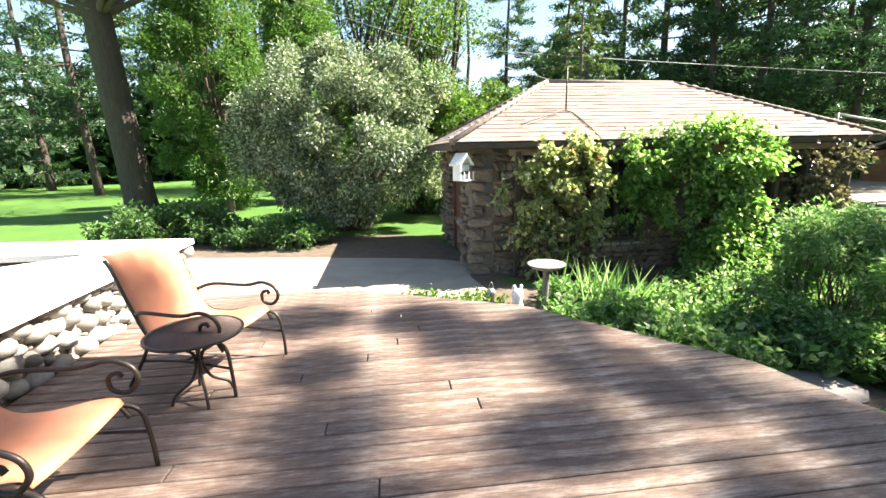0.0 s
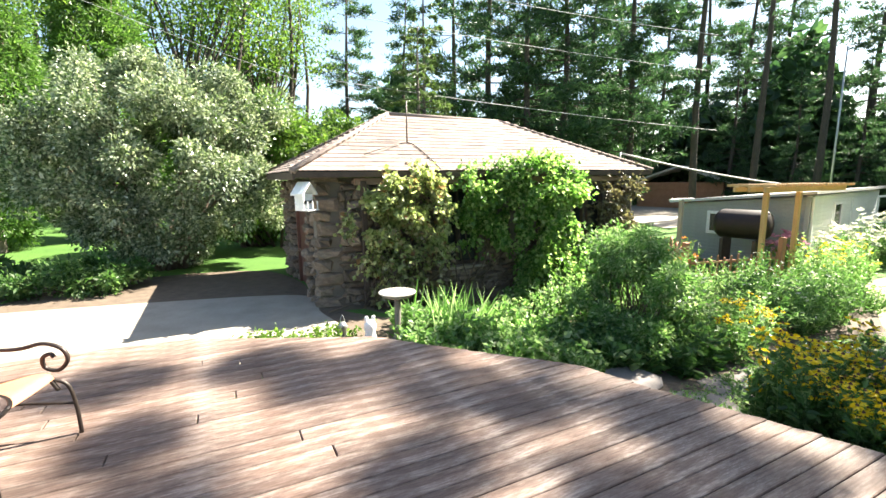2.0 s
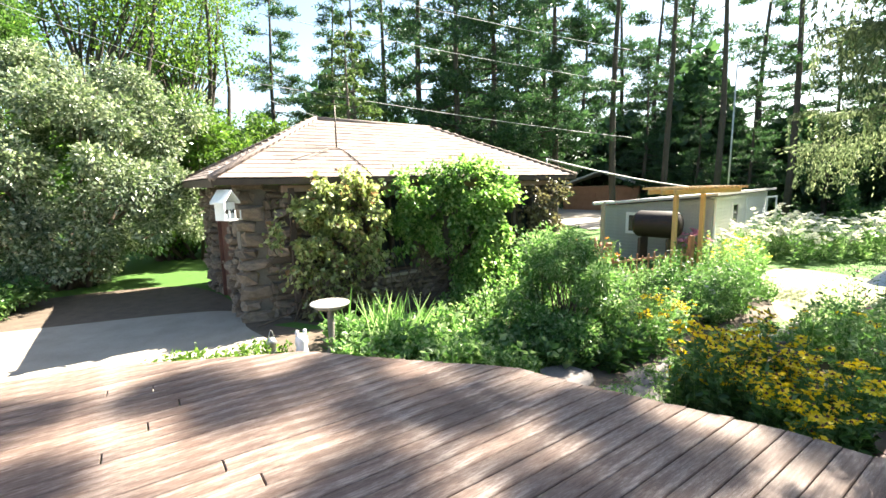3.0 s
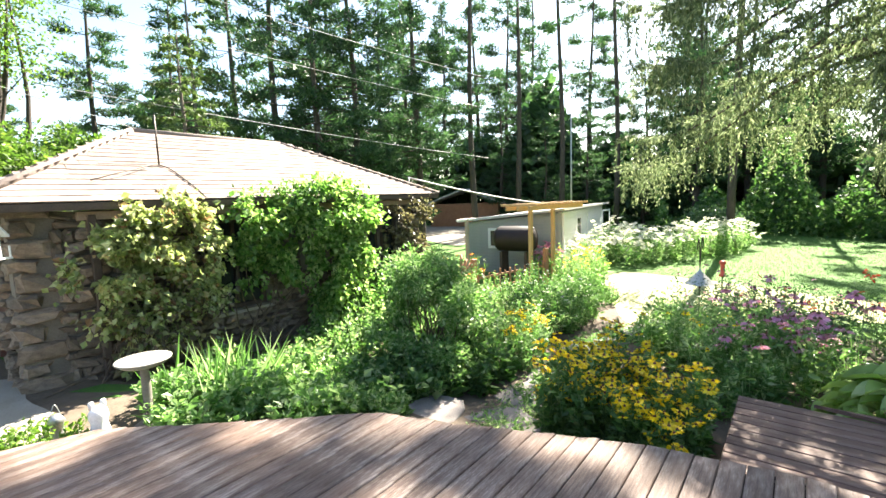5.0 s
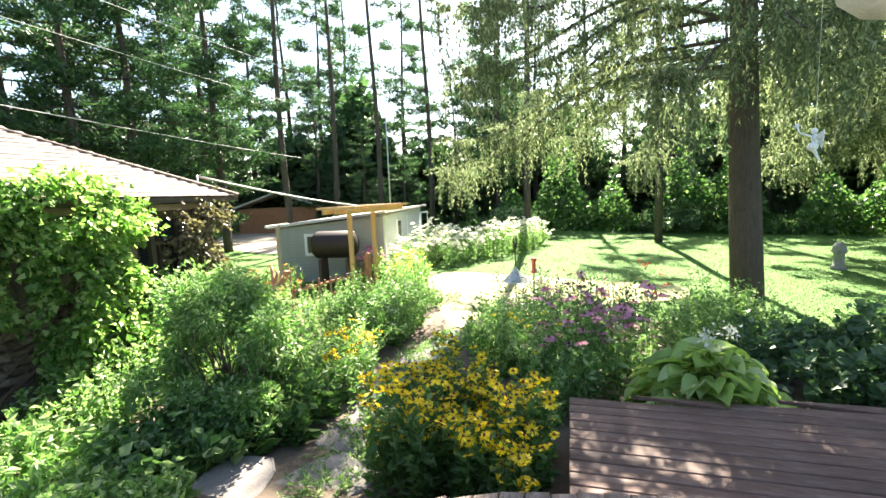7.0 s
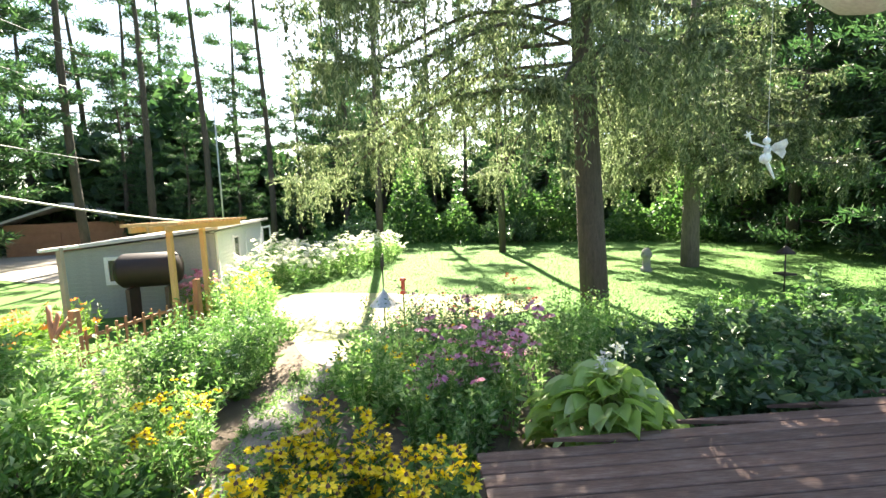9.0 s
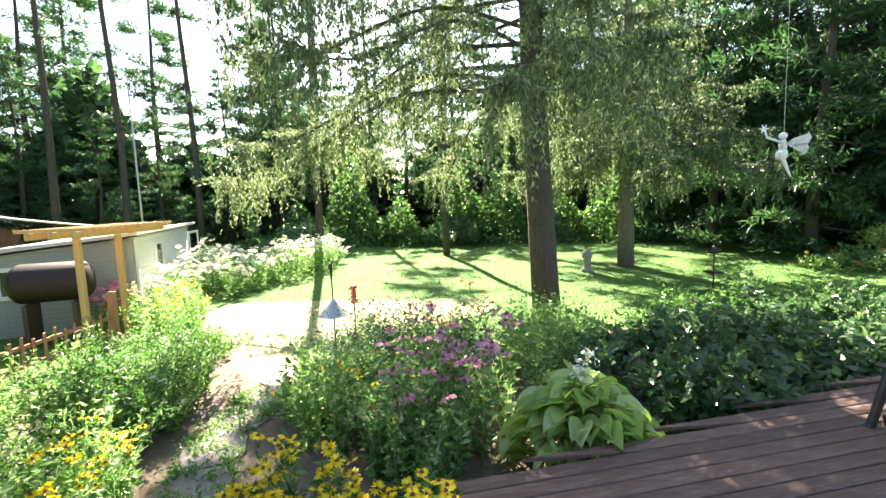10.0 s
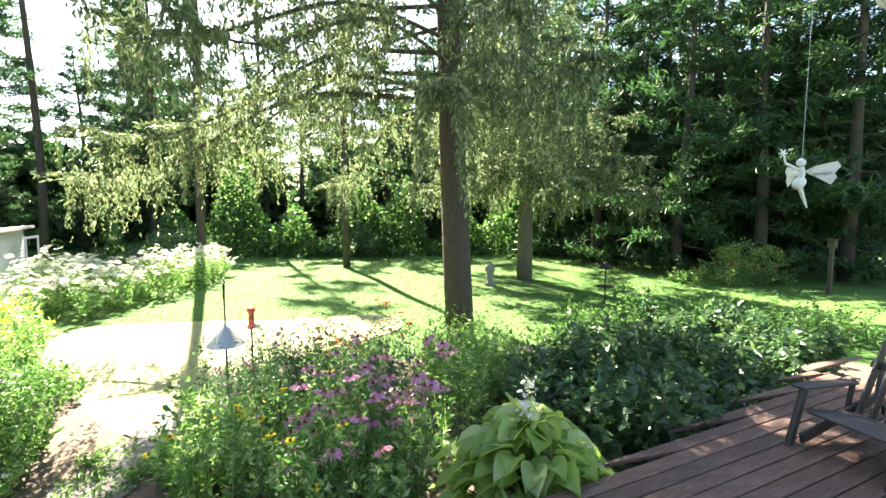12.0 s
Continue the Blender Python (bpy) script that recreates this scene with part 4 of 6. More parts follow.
# ---------------------------------------------------------------- vines on the house front
def build_vines():
    def vine(seed, lobes, n, leaf, mat, label, dry=None):
        rs = np.random.default_rng(seed)
        x0 = lobes[0][0]
        ob = thing("climbing_vine", x0, 6.25, gz(x0, 6.25), label, "vine", "vines on the stone house")
        o = np.array([x0, 6.25, gz(x0, 6.25)])
        base, off = [], []
        wts = np.array([l[3] * l[4] for l in lobes])
        for (cx, cz, cy, rx, rz, ry), k in zip(lobes, (wts / wts.sum() * n).astype(int)):
            d = ball_points(k, rs, 0.35)
            d[:, 1] = -np.abs(d[:, 1]) * 1.0 + 0.35
            bmp = 1 + 0.2 * np.sin(7 * d[:, :1] + cx) * np.cos(6 * d[:, 2:] + cz)
            base.append(np.array([cx, cy - 0.17, cz]) + d * bmp * np.array([rx, ry, rz]) - o)
            off.append(d)
        base, off = np.concatenate(base), np.concatenate(off)
        base += rs.normal(size=base.shape) * np.array([0.09, 0.06, 0.09])
        clump = noise_mask(base, 3.2, rs)
        base, off = base[clump], off[clump]
        k = len(base)
        way = off * 0.7 + rs.normal(size=(k, 3)) * 0.5 + np.array([0, -0.5, -0.55])
        ln = leaf * rs.uniform(0.6, 1.35, k)
        if dry:
            low = rs.random(k) < np.clip(1.0 - (base[:, 2]) / 1.15, 0.04, 0.9)
            put("dry_foliage", leaf_mesh("dry_foliage", base[low], way[low], ln[low], ln[low] * 0.75, dry, rs=rs), ob, label="brown withered leaves")
            base, way, ln = base[~low], way[~low], ln[~low]
        put("foliage", leaf_mesh("foliage", base, way, ln, ln * 0.8, mat, rs=rs), ob)
        lines = []
        for cx, cz, cy, rx, rz, ry in lobes:
            for _ in range(2):
                lines.append((spline([(rs.normal() * 0.5, 0.05, -0.05), (cx - x0 + rs.normal() * 0.2, 0.1 + rs.normal() * .05, (cz - o[2]) * 0.5), (cx - x0 + rs.normal() * rx * 0.5, 0.1 - 0.2 * ry * rs.random(), cz - o[2] + rs.normal() * rz * 0.5)], 5), 0.009))
        put("stalkwork", tubes_mesh("stalkwork", lines, M_TWIG, 5), ob)
    vine(81, [(1.5, 1.2, 6.3, 0.5, 0.42, 0.45), (2.0, 1.35, 6.3, 0.45, 0.38, 0.45), (1.75, 1.62, 6.3, 0.5, 0.2, 0.35), (1.2, 0.95, 6.35, 0.4, 0.4, 0.3), (2.15, 0.75, 6.3, 0.36, 0.42, 0.4), (1.65, 0.45, 6.32, 0.6, 0.5, 0.3), (1.75, -0.05, 6.3, 0.5, 0.4, 0.28)], 19000, 0.09, L_VINE2, "climbing vine turning yellow and brown, painted sunlit pale, on stone wall", L_DRY)
    vine(82, [(3.0, 1.5, 6.25, 0.45, 0.35, 0.42), (2.8, 1.0, 6.32, 0.24, 0.4, 0.25), (3.3, 0.85, 6.3, 0.38, 0.42, 0.25), (3.7, 1.45, 6.2, 0.6, 0.42, 0.55), (4.45, 1.5, 6.15, 0.6, 0.4, 0.6), (4.1, 1.85, 6.15, 0.75, 0.2, 0.5), (4.95, 1.45, 6.2, 0.3, 0.3, 0.35), (4.15, 0.8, 6.15, 0.5, 0.5, 0.55), (4.6, 0.75, 6.15, 0.38, 0.45, 0.45), (4.2, 0.15, 6.05, 0.45, 0.5, 0.55), (4.55, -0.2, 5.95, 0.5, 0.42, 0.5)], 30000, 0.085, L_VINE, "lush green climbing vine covering the house front")
    vine(83, [(6.1, 1.15, 6.35, 0.3, 0.5, 0.25), (6.45, 0.5, 6.3, 0.4, 0.6, 0.35), (6.6, 1.5, 6.35, 0.3, 0.25, 0.25), (5.6, 0.0, 6.2, 0.5, 0.4, 0.35), (6.2, -0.2, 6.2, 0.5, 0.4, 0.35)], 5200, 0.085, L_DRY, "half-dead brown vine on house corner", L_DRY)
    vine(84, [(5.25, 0.45, 6.2, 0.3, 0.3, 0.3), (5.0, 0.0, 6.1, 0.45, 0.45, 0.45), (5.5, -0.15, 5.9, 0.4, 0.35, 0.4)], 4200, 0.085, L_SUN, "pale green vine shoots at the wall's foot")


def noise_mask(p, scale, rs):
    v = np.array([noise.noise(Vector(q) * scale) for q in p])
    return v > -0.06


build_vines()


# ---------------------------------------------------------------- garden beds
def herb_bed(name, outline, h, n_stem, per, leaf, mat, label, seed, group="", ratio=0.4, up=0.6, blooms=None, cat="plants"):
    """A bed of many-stemmed plants within an outline: leafy stems of uneven height, with flowers at their heads where given."""
    rs = np.random.default_rng(seed)
    o = np.array(outline, float)
    cx, cy = o.mean(0)
    ob = thing(name, cx, cy, gz(cx, cy), label, cat, group)
    lo, hi = o.min(0), o.max(0)
    pts = []
    while len(pts) < n_stem:
        p = rs.uniform(lo, hi)
        inside = False
        for (x1, y1), (x2, y2) in zip(o, np.roll(o, -1, 0)):
            if (y1 > p[1]) != (y2 > p[1]) and p[0] < (x2 - x1) * (p[1] - y1) / (y2 - y1) + x1:
                inside = not inside
        if inside:
            pts.append(p)
    pts = np.array(pts)
    # stems stand in plants of a dozen or so and fan out from each plant's foot
    crowns = pts[:max(3, len(pts) // 13)]
    near = ((pts[:, None] - crowns[None]) ** 2).sum(2).argmin(1)
    out = pts - crowns[near]
    tall = rs.uniform(0.68, 1.22, len(crowns))[near]
    swell = np.array([noise.noise(Vector((p[0] * 1.6 + seed, p[1] * 1.6, 0))) for p in pts])
    away = np.linalg.norm(out, axis=1)
    hh = h * (0.82 + 0.3 * swell + 0.15 * rs.random(len(pts))) * tall * (1.08 - 0.75 * np.clip(away / (0.45 + 0.3 * h), 0, 0.8))
    zb = ground_z(pts[:, 0], pts[:, 1]) - gz(cx, cy)
    root = crowns[near] + out * 0.35
    lean = rs.normal(size=(len(pts), 2)) * 0.08
    head = np.stack([root[:, 0] - cx + out[:, 0] * 0.85 + lean[:, 0] * hh, root[:, 1] - cy + out[:, 1] * 0.85 + lean[:, 1] * hh, zb + hh], 1)
    foot = np.stack([root[:, 0] - cx, root[:, 1] - cy, zb], 1)
    k = np.repeat(np.arange(len(pts)), per)
    u = rs.random(len(k)) ** 0.75
    base = foot[k] + (head - foot)[k] * u[:, None] + rs.normal(size=(len(k), 3)) * 0.02
    way = rs.normal(size=(len(k), 3)) * np.array([1, 1, 0.5]) + np.array([0, 0, up]) - np.array([0, 0, 0.5]) * (1 - u[:, None])
    ln = leaf * rs.uniform(0.5, 1.3, len(k)) * (1.25 - 0.55 * u)
    put("foliage", leaf_mesh("foliage", base, way, ln, ln * ratio, mat, rs=rs), ob)
    # stems as slim three-sided blades
    put("stalkwork", leaf_mesh("stalkwork", foot, head - foot, np.linalg.norm(head - foot, axis=1), 0.008, mat, fold=0.6, rs=rs), ob)
    if blooms:
        flowers(ob, head + np.array([0, 0, 0.01]), rs, **blooms)
    return ob


def flowers(ob, heads, rs, share=0.5, petals=10, size=0.04, mat=None, cone=None, droop=-0.1, cone_h=0.02):
    sel = heads[rs.random(len(heads)) < share]
    if not len(sel):
        return
    tilt = unit(rs.normal(size=(len(sel), 3)) * 0.35 + np.array([0, 0, 1.0]))
    k = np.repeat(np.arange(len(sel)), petals)
    a = np.tile(np.arange(petals) * 2 * math.pi / petals, len(sel)) + np.repeat(rs.random(len(sel)) * 6, petals)
    s1 = unit(np.cross(tilt, np.array([[0.9, 0.3, 0.2]])))
    s2 = np.cross(tilt, s1)
    way = s1[k] * np.cos(a)[:, None] + s2[k] * np.sin(a)[:, None] + tilt[k] * droop
    sz = (size * rs.uniform(0.75, 1.2, len(sel)))[k]
    put("blossom", leaf_mesh("blossom", sel[k], way, sz, sz * 0.42, mat, fold=0.1, rs=rs, belly=0.6), ob, label="")
    if cone is not None:
        vs, fs = [], []
        r = size * 0.3
        for c, tdir in zip(sel, tilt):
            b = len(vs)
            for q in range(6):
                w = q * math.pi / 3
                vs.append((c[0] + r * math.cos(w), c[1] + r * math.sin(w), c[2] - 0.003))
            vs.append((c[0] + tdir[0] * cone_h, c[1] + tdir[1] * cone_h, c[2] + cone_h))
            fs += [(b + q, b + (q + 1) % 6, b + 6) for q in range(6)]
        put("seed_mass", mesh_of("seed_mass", vs, fs, cone), ob)


def build_garden():
    # along the house front and the deck's rim
    herb_bed("ground_cover", [(0.75, 4.35), (1.3, 3.75), (2.1, 3.2), (3.2, 3.7), (3.3, 5.4), (2.2, 5.9), (1.1, 5.3)], 0.42, 420, 16, 0.11, L_SUN, "bright green leafy ground cover beside the deck", 101, ratio=0.6)
    herb_bed("ground_cover", [(-1.5, 5.2), (-0.2, 4.75), (0.5, 4.4), (0.6, 5.0), (0.1, 5.5), (-0.9, 5.5)], 0.22, 130, 10, 0.07, L_BRIGHT, "low weeds in the gap beside the deck", 102, ratio=0.6)
    herb_bed("ground_cover", [(3.2, 4.7), (4.4, 4.9), (5.4, 4.7), (6.7, 5.2), (6.9, 6.0), (5.0, 6.05), (3.4, 6.05)], 0.72, 330, 26, 0.09, L_SUN, "pale sunlit weeds along the stone wall", 133, ratio=0.55)
    herb_bed("ground_cover", [(2.0, 3.35), (2.5, 3.0), (2.95, 3.15), (2.75, 3.8), (2.2, 4.2)], 0.3, 150, 16, 0.09, L_SUN, "low bright weeds at the deck's curved edge", 134, ratio=0.6)
    rs = np.random.default_rng(103)
    iris = thing("iris_clump", 1.75, 4.75, gz(1.75, 4.75), "clump of bright green sword-shaped leaves", "plants")
    nb = 110
    b = np.stack([rs.normal(size=nb) * 0.28, rs.normal(size=nb) * 0.2, np.zeros(nb)], 1)
    put("foliage", leaf_mesh("foliage", b, rs.normal(size=(nb, 3)) * 0.35 + np.array([0, 0, 1.0]), rs.uniform(0.4, 0.8, nb), 0.035, L_SUN, rs=rs), iris)
    leafy("bush", 4.25, 3.85, "dense rounded green bush with fresh bright top", "bush", L_SUN, (0.85, 0.85, 1.35), 70, 18000, 0.22, 0.065, 104, lift=0.05, trunk_r=0.015, stems=10, ratio=0.5, shell=0.5)
    leafy("bush", 4.35, 4.1, "bright feathery green plant rising from the bush", "bush", L_SUN, (0.6, 0.65, 0.5), 40, 8000, 0.17, 0.07, 105, lift=1.05, trunk_r=0.012, stems=10, ratio=0.3, shell=0.4)
    herb_bed("leafy_plants", [(3.4, 3.05), (3.9, 2.75), (4.7, 2.85), (4.4, 3.6), (3.4, 4.2), (2.7, 4.0)], 0.6, 200, 16, 0.12, L_MID, "dark green leafy plants beside stepping stones", 106, ratio=0.6)
    herb_bed("golden_flowers", [(4.6, 2.75), (5.4, 2.65), (5.7, 3.1), (5.0, 3.3)], 0.75, 90, 14, 0.09, L_SUN, "small clump of yellow daisies among leaves", 107, blooms=dict(share=0.55, petals=10, size=0.045, mat=P_YELLOW, cone=P_CONE))
    herb_bed("golden_flowers", [(2.98, 0.5), (3.1, 1.75), (3.55, 1.95), (4.3, 1.65), (4.35, 0.48)], 0.85, 460, 22, 0.1, L_MID, "dense clump of golden daisies with dark centres", 108, blooms=dict(share=0.9, petals=12, size=0.054, mat=P_YELLOW, cone=P_CONE))
    herb_bed("tall_herbs", [(5.6, 2.9), (7.0, 2.7), (8.2, 3.2), (8.4, 5.2), (7.2, 6.2), (5.4, 5.6), (5.0, 3.7)], 0.8, 520, 26, 0.085, L_SUN, "tall sunlit weeds and flower stems", 109, ratio=0.35, blooms=dict(share=0.12, petals=8, size=0.035, mat=P_WHITE, cone=None))
    herb_bed("tall_herbs", [(6.3, 2.85), (7.9, 2.75), (8.9, 3.6), (7.8, 4.5), (6.2, 4.0)], 0.95, 300, 26, 0.085, L_MID, "bushy green perennials beside the path", 110, ratio=0.4, blooms=dict(share=0.12, petals=8, size=0.035, mat=P_WHITE, cone=None))
    herb_bed("tall_herbs", [(4.6, 0.6), (5.4, 0.9), (6.0, 1.7), (7.0, 1.8), (7.2, 0.6), (6.2, 0.2), (5.0, 0.0)], 0.8, 420, 22, 0.09, L_SUN, "green perennials filling the bed", 111, ratio=0.45, blooms=dict(share=0.06, petals=10, size=0.045, mat=P_YELLOW, cone=P_CONE))
    herb_bed("coneflowers", [(5.2, 0.6), (5.6, 0.85), (6.4, 0.5), (6.4, -0.5), (5.7, -0.6), (5.2, -0.1)], 1.05, 190, 14, 0.11, L_SUN, "pink coneflowers with dark drooping-petalled heads", 112, blooms=dict(share=0.6, petals=13, size=0.075, mat=P_PINK, cone=P_CONE, droop=-0.35, cone_h=0.035))
    herb_bed("bee_balm", [(6.6, 1.3), (7.4, 1.6), (8.7, 0.8), (8.6, -0.9), (7.4, -0.9), (6.5, -0.3)], 1.0, 420, 18, 0.08, L_BLUE, "spent coneflowers and bee balm with dark seedheads", 113, blooms=dict(share=0.16, petals=9, size=0.035, mat=P_PINK, cone=P_CONE, droop=-0.5, cone_h=0.03))
    herb_bed("red_flowers", [(8.0, 0.9), (8.6, 0.7), (8.7, -1.2), (8.1, -1.2)], 1.08, 60, 8, 0.07, L_MID, "scattered deep red flowers at the bed's back", 114, blooms=dict(share=0.6, petals=9, size=0.05, mat=P_RED, cone=None))
    herb_bed("white_phlox", [(6.2, -0.9), (7.6, -0.9), (8.6, -1.6), (8.4, -2.9), (7.0, -2.4), (6.2, -1.8)], 0.95, 380, 20, 0.09, L_SUN, "pale-leaved perennials at the foot of the spruce", 115, ratio=0.4)
    herb_bed("dark_shrubs", [(5.2, -1.7), (6.2, -1.5), (7.4, -2.4), (8.4, -4.5), (8.4, -7.5), (6.6, -8.2), (5.4, -6.6), (5.0, -4.2), (4.75, -2.6)], 0.85, 700, 22, 0.17, L_BLUE, "dark blue-green leafy shrubs along the lower deck", 116, ratio=0.65, up=0.3)
    herb_bed("tall_herbs", [(8.6, -3.5), (9.5, -4.0), (10.5, -8.0), (8.5, -10.5), (5.5, -9.6), (6.6, -8.0), (8.4, -7.0)], 0.8, 420, 20, 0.1, L_MID, "shaded green perennials before the lawn", 117, ratio=0.45)
    # pale flowering bed in front of the shed
    herb_bed("white_phlox", [(13.6, 5.3), (17, 5.0), (21, 4.8), (22, 6.6), (17, 6.0), (14, 6.4)], 1.15, 620, 14, 0.12, L_SUN, "tall pale blossoms in full sun by the shed", 118, blooms=dict(share=0.7, petals=12, size=0.11, mat=P_WHITE, cone=None, droop=0.3))
    herb_bed("white_phlox", [(10.4, 4.2), (13.4, 4.4), (14.0, 5.2), (11.4, 5.5)], 1.0, 260, 18, 0.1, L_SUN, "tall sunlit flower stems beside the fence", 119, blooms=dict(share=0.2, petals=10, size=0.06, mat=P_YELLOW, cone=None))
    herb_bed("white_phlox", [(14.8, 4.6), (17.2, 3.5), (19.0, 2.2), (22.5, 1.1), (23.5, 2.4), (20.0, 4.2), (17.0, 4.9)], 1.2, 640, 14, 0.12, L_SUN, "tall pale blossoms in full sun along the lawn", 135, blooms=dict(share=0.7, petals=12, size=0.11, mat=P_WHITE, cone=None, droop=0.3))
    herb_bed("pink_phlox", [(12.0, 6.1), (12.9, 5.9), (13.1, 6.4), (12.3, 6.6)], 1.0, 60, 10, 0.1, L_BRIGHT, "pale pink phlox beside the pergola", 120, blooms=dict(share=0.9, petals=14, size=0.1, mat=P_PINK, cone=None, droop=0.3))
    herb_bed("day_lilies", [(8.0, 6.8), (10.5, 7.0), (11.8, 8.6), (9.5, 9.5), (7.6, 8.2)], 0.75, 260, 12, 0.2, L_BRIGHT, "orange day lilies with arching leaves", 121, ratio=0.12, blooms=dict(share=0.35, petals=7, size=0.08, mat=P_ORANGE, cone=None, droop=0.4))
    herb_bed("low_weeds", [(2.9, 2.5), (4.0, 2.7), (5.0, 2.6), (6.3, 2.75), (7.6, 2.5), (7.7, 1.85), (6.2, 2.0), (5.2, 1.9), (4.2, 1.75), (3.1, 2.0)], 0.15, 420, 12, 0.06, L_SUN, "low weeds growing between the stepping stones", 130, ratio=0.4)
    herb_bed("tall_herbs", [(8.2, 3.2), (9.6, 3.0), (10.2, 3.8), (9.4, 4.6), (8.2, 4.2)], 0.7, 160, 22, 0.085, L_MID, "sunlit weeds where the path meets the lawn", 131, ratio=0.4)
    herb_bed("broad_leaved_plants", [(2.75, 3.75), (3.2, 3.15), (3.8, 3.0), (3.7, 3.7), (3.0, 4.2)], 0.34, 110, 12, 0.16, L_SUN, "broad-leaved low plants at the deck's rim", 132, ratio=0.7)
    # far lawn island beds
    herb_bed("island_bed", [(13.4, -14.6), (14.6, -14.6), (14.4, -16.6), (13.0, -18.6), (11.6, -18.2), (12.3, -16.4)], 0.8, 260, 16, 0.15, L_SUN, "sunlit island bed with pale grasses and red flowers", 122, blooms=dict(share=0.1, petals=9, size=0.09, mat=P_RED, cone=None))
    leafy("bush", 13.6, -18.2, "bright yellow-green bush in the island bed", "bush", L_HOSTA, (1.2, 1.2, 1.1), 40, 4000, 0.3, 0.12, 123, lift=0.3, trunk_r=0.02)
    leafy("bush", 25.5, 3.6, "grey-green shrub at the edge of the lawn", "shrub", L_BLUE, (2.0, 2.0, 1.6), 40, 5000, 0.4, 0.14, 124, lift=0.05, trunk_r=0.03)
    leafy("bush", 30.0, -5.5, "grey-green shrub at the edge of the lawn", "shrub", L_BLUE, (2.6, 2.4, 1.5), 40, 5000, 0.45, 0.15, 125, lift=0.05, trunk_r=0.03)
    leafy("bush", 25.0, -17.5, "grey-green shrub at the edge of the lawn", "shrub", L_BLUE, (2.4, 2.4, 1.6), 40, 5000, 0.45, 0.15, 126, lift=0.05, trunk_r=0.03)
    leafy("bush", -5.8, 10.3, "low leafy bush at the foot of the big tree", "bush", L_MID, (1.5, 0.8, 0.8), 40, 5000, 0.25, 0.11, 127, lift=0.05, trunk_r=0.015)
    leafy("bush", -3.4, 9.7, "low dark green plants by the walk", "bush", L_MID, (1.3, 0.6, 0.55), 40, 4000, 0.2, 0.09, 128, lift=0.05, trunk_r=0.012)
    # hosta
    hosta = thing("hosta", 4.98, -0.95, gz(4.98, -0.95), "large hosta with broad yellow-green ribbed leaves", "plants")
    rs = np.random.default_rng(129)
    vs, fs, lines = [], [], []
    for k in range(250):
        a = k * 2.4 + rs.uniform(-0.9, 0.9)
        f = (k / 250) ** 0.7
        reach, hgt = 0.08 + 0.54 * f + rs.uniform(-.1, .1), 0.72 - 0.5 * f * f + rs.uniform(-.14, .08)
        L, W = rs.uniform(0.17, 0.27), rs.uniform(0.15, 0.22)
        d = Vector((math.cos(a), math.sin(a), 0))
        p = d * (reach - 0.08) + Vector((0, 0, hgt))
        d = (Matrix.Rotation(rs.normal() * 0.55, 3, "Z") @ d)
        s = (Vector((-d.y, d.x, 0)) + Vector((0, 0, rs.uniform(-.7, .7)))).normalized()
        lines.append((spline([(0, 0, 0), d * reach * 0.4 + Vector((0, 0, hgt * 0.75)), p], 3), 0.006))
        b = len(vs)
        for i in range(6):
            t = i / 5
            w = W * math.sin(math.pi * min(0.97, 0.12 + 0.85 * t) ** 0.8) / 2 * (1 if i < 5 else 0.15)
            c = p + d * L * t + Vector((0, 0, 0.05 * math.sin(t * 2) - (0.05 + 0.11 * f) * t * t))
            for q, lift in ((-1, 0.045), (-0.5, 0.016), (0, 0.0), (0.5, 0.016), (1, 0.045)):
                vv = c + s * w * q + Vector((0, 0, lift + rs.uniform(-.006, .006)))
                vs.append((vv.x, vv.y, vv.z))
        for i in range(5):
            for q in range(4):
                fs.append((b + i * 5 + q, b + i * 5 + q + 1, b + i * 5 + q + 6, b + i * 5 + q + 5))
    put("foliage", mesh_of("foliage", vs, fs, L_HOSTA, True), hosta)
    put("stalkwork", tubes_mesh("stalkwork", lines, L_HOSTA, 4), hosta)
    for hx, hy, hz in ((-0.02, 0.02, 0.92), (0.42, -0.3, 0.86)):
        tube("flower_stalk", spline([(hx * 0.3, hy * 0.3, 0.3), (hx * 0.7, hy * 0.7, 0.66), (hx, hy, hz)], 4), 0.005, L_HOSTA, hosta)
        bl = np.array([hx, hy, hz]) + rs.normal(size=(34, 3)) * np.array([0.035, 0.035, 0.05])
        put("blossom", leaf_mesh("blossom", bl, rs.normal(size=(34, 3)) + np.array([0, 0, -0.3]), 0.055, 0.028, P_WHITE, rs=rs), hosta, label="pale lilac-white bell flowers")
    # stepping stones
    for k, (x, y, r) in enumerate([(2.4, 3.75, .3), (3.1, 3.0, .36), (3.3, 2.25, .38), (4.15, 2.35, .4), (4.75, 2.42, .33), (5.45, 2.38, .36), (6.15, 2.38, .34), (6.75, 2.3, .33), (7.3, 2.05, .33), (8.0, 1.95, .33)]):
        rs = np.random.default_rng(140 + k)
        n = 11
        bm = bmesh.new()
        tw = rs.uniform(-0.5, 0.5)
        ring = []
        for i in range(n):
            w = 2 * math.pi * i / n
            q = r * rs.uniform(0.92, 1.04) / max(abs(math.cos(w)), abs(math.sin(w)) * 1.15) ** 0.8
            ring.append((q * math.cos(w + tw), q * math.sin(w + tw)))
        lo = [bm.verts.new((x1, y1, -0.05)) for x1, y1 in ring]
        hi = [bm.verts.new((x1, y1, 0.02)) for x1, y1 in ring]
        tp = [bm.verts.new((x1 * .94, y1 * .94, 0.03 + rs.uniform(-.003, .003))) for x1, y1 in ring]
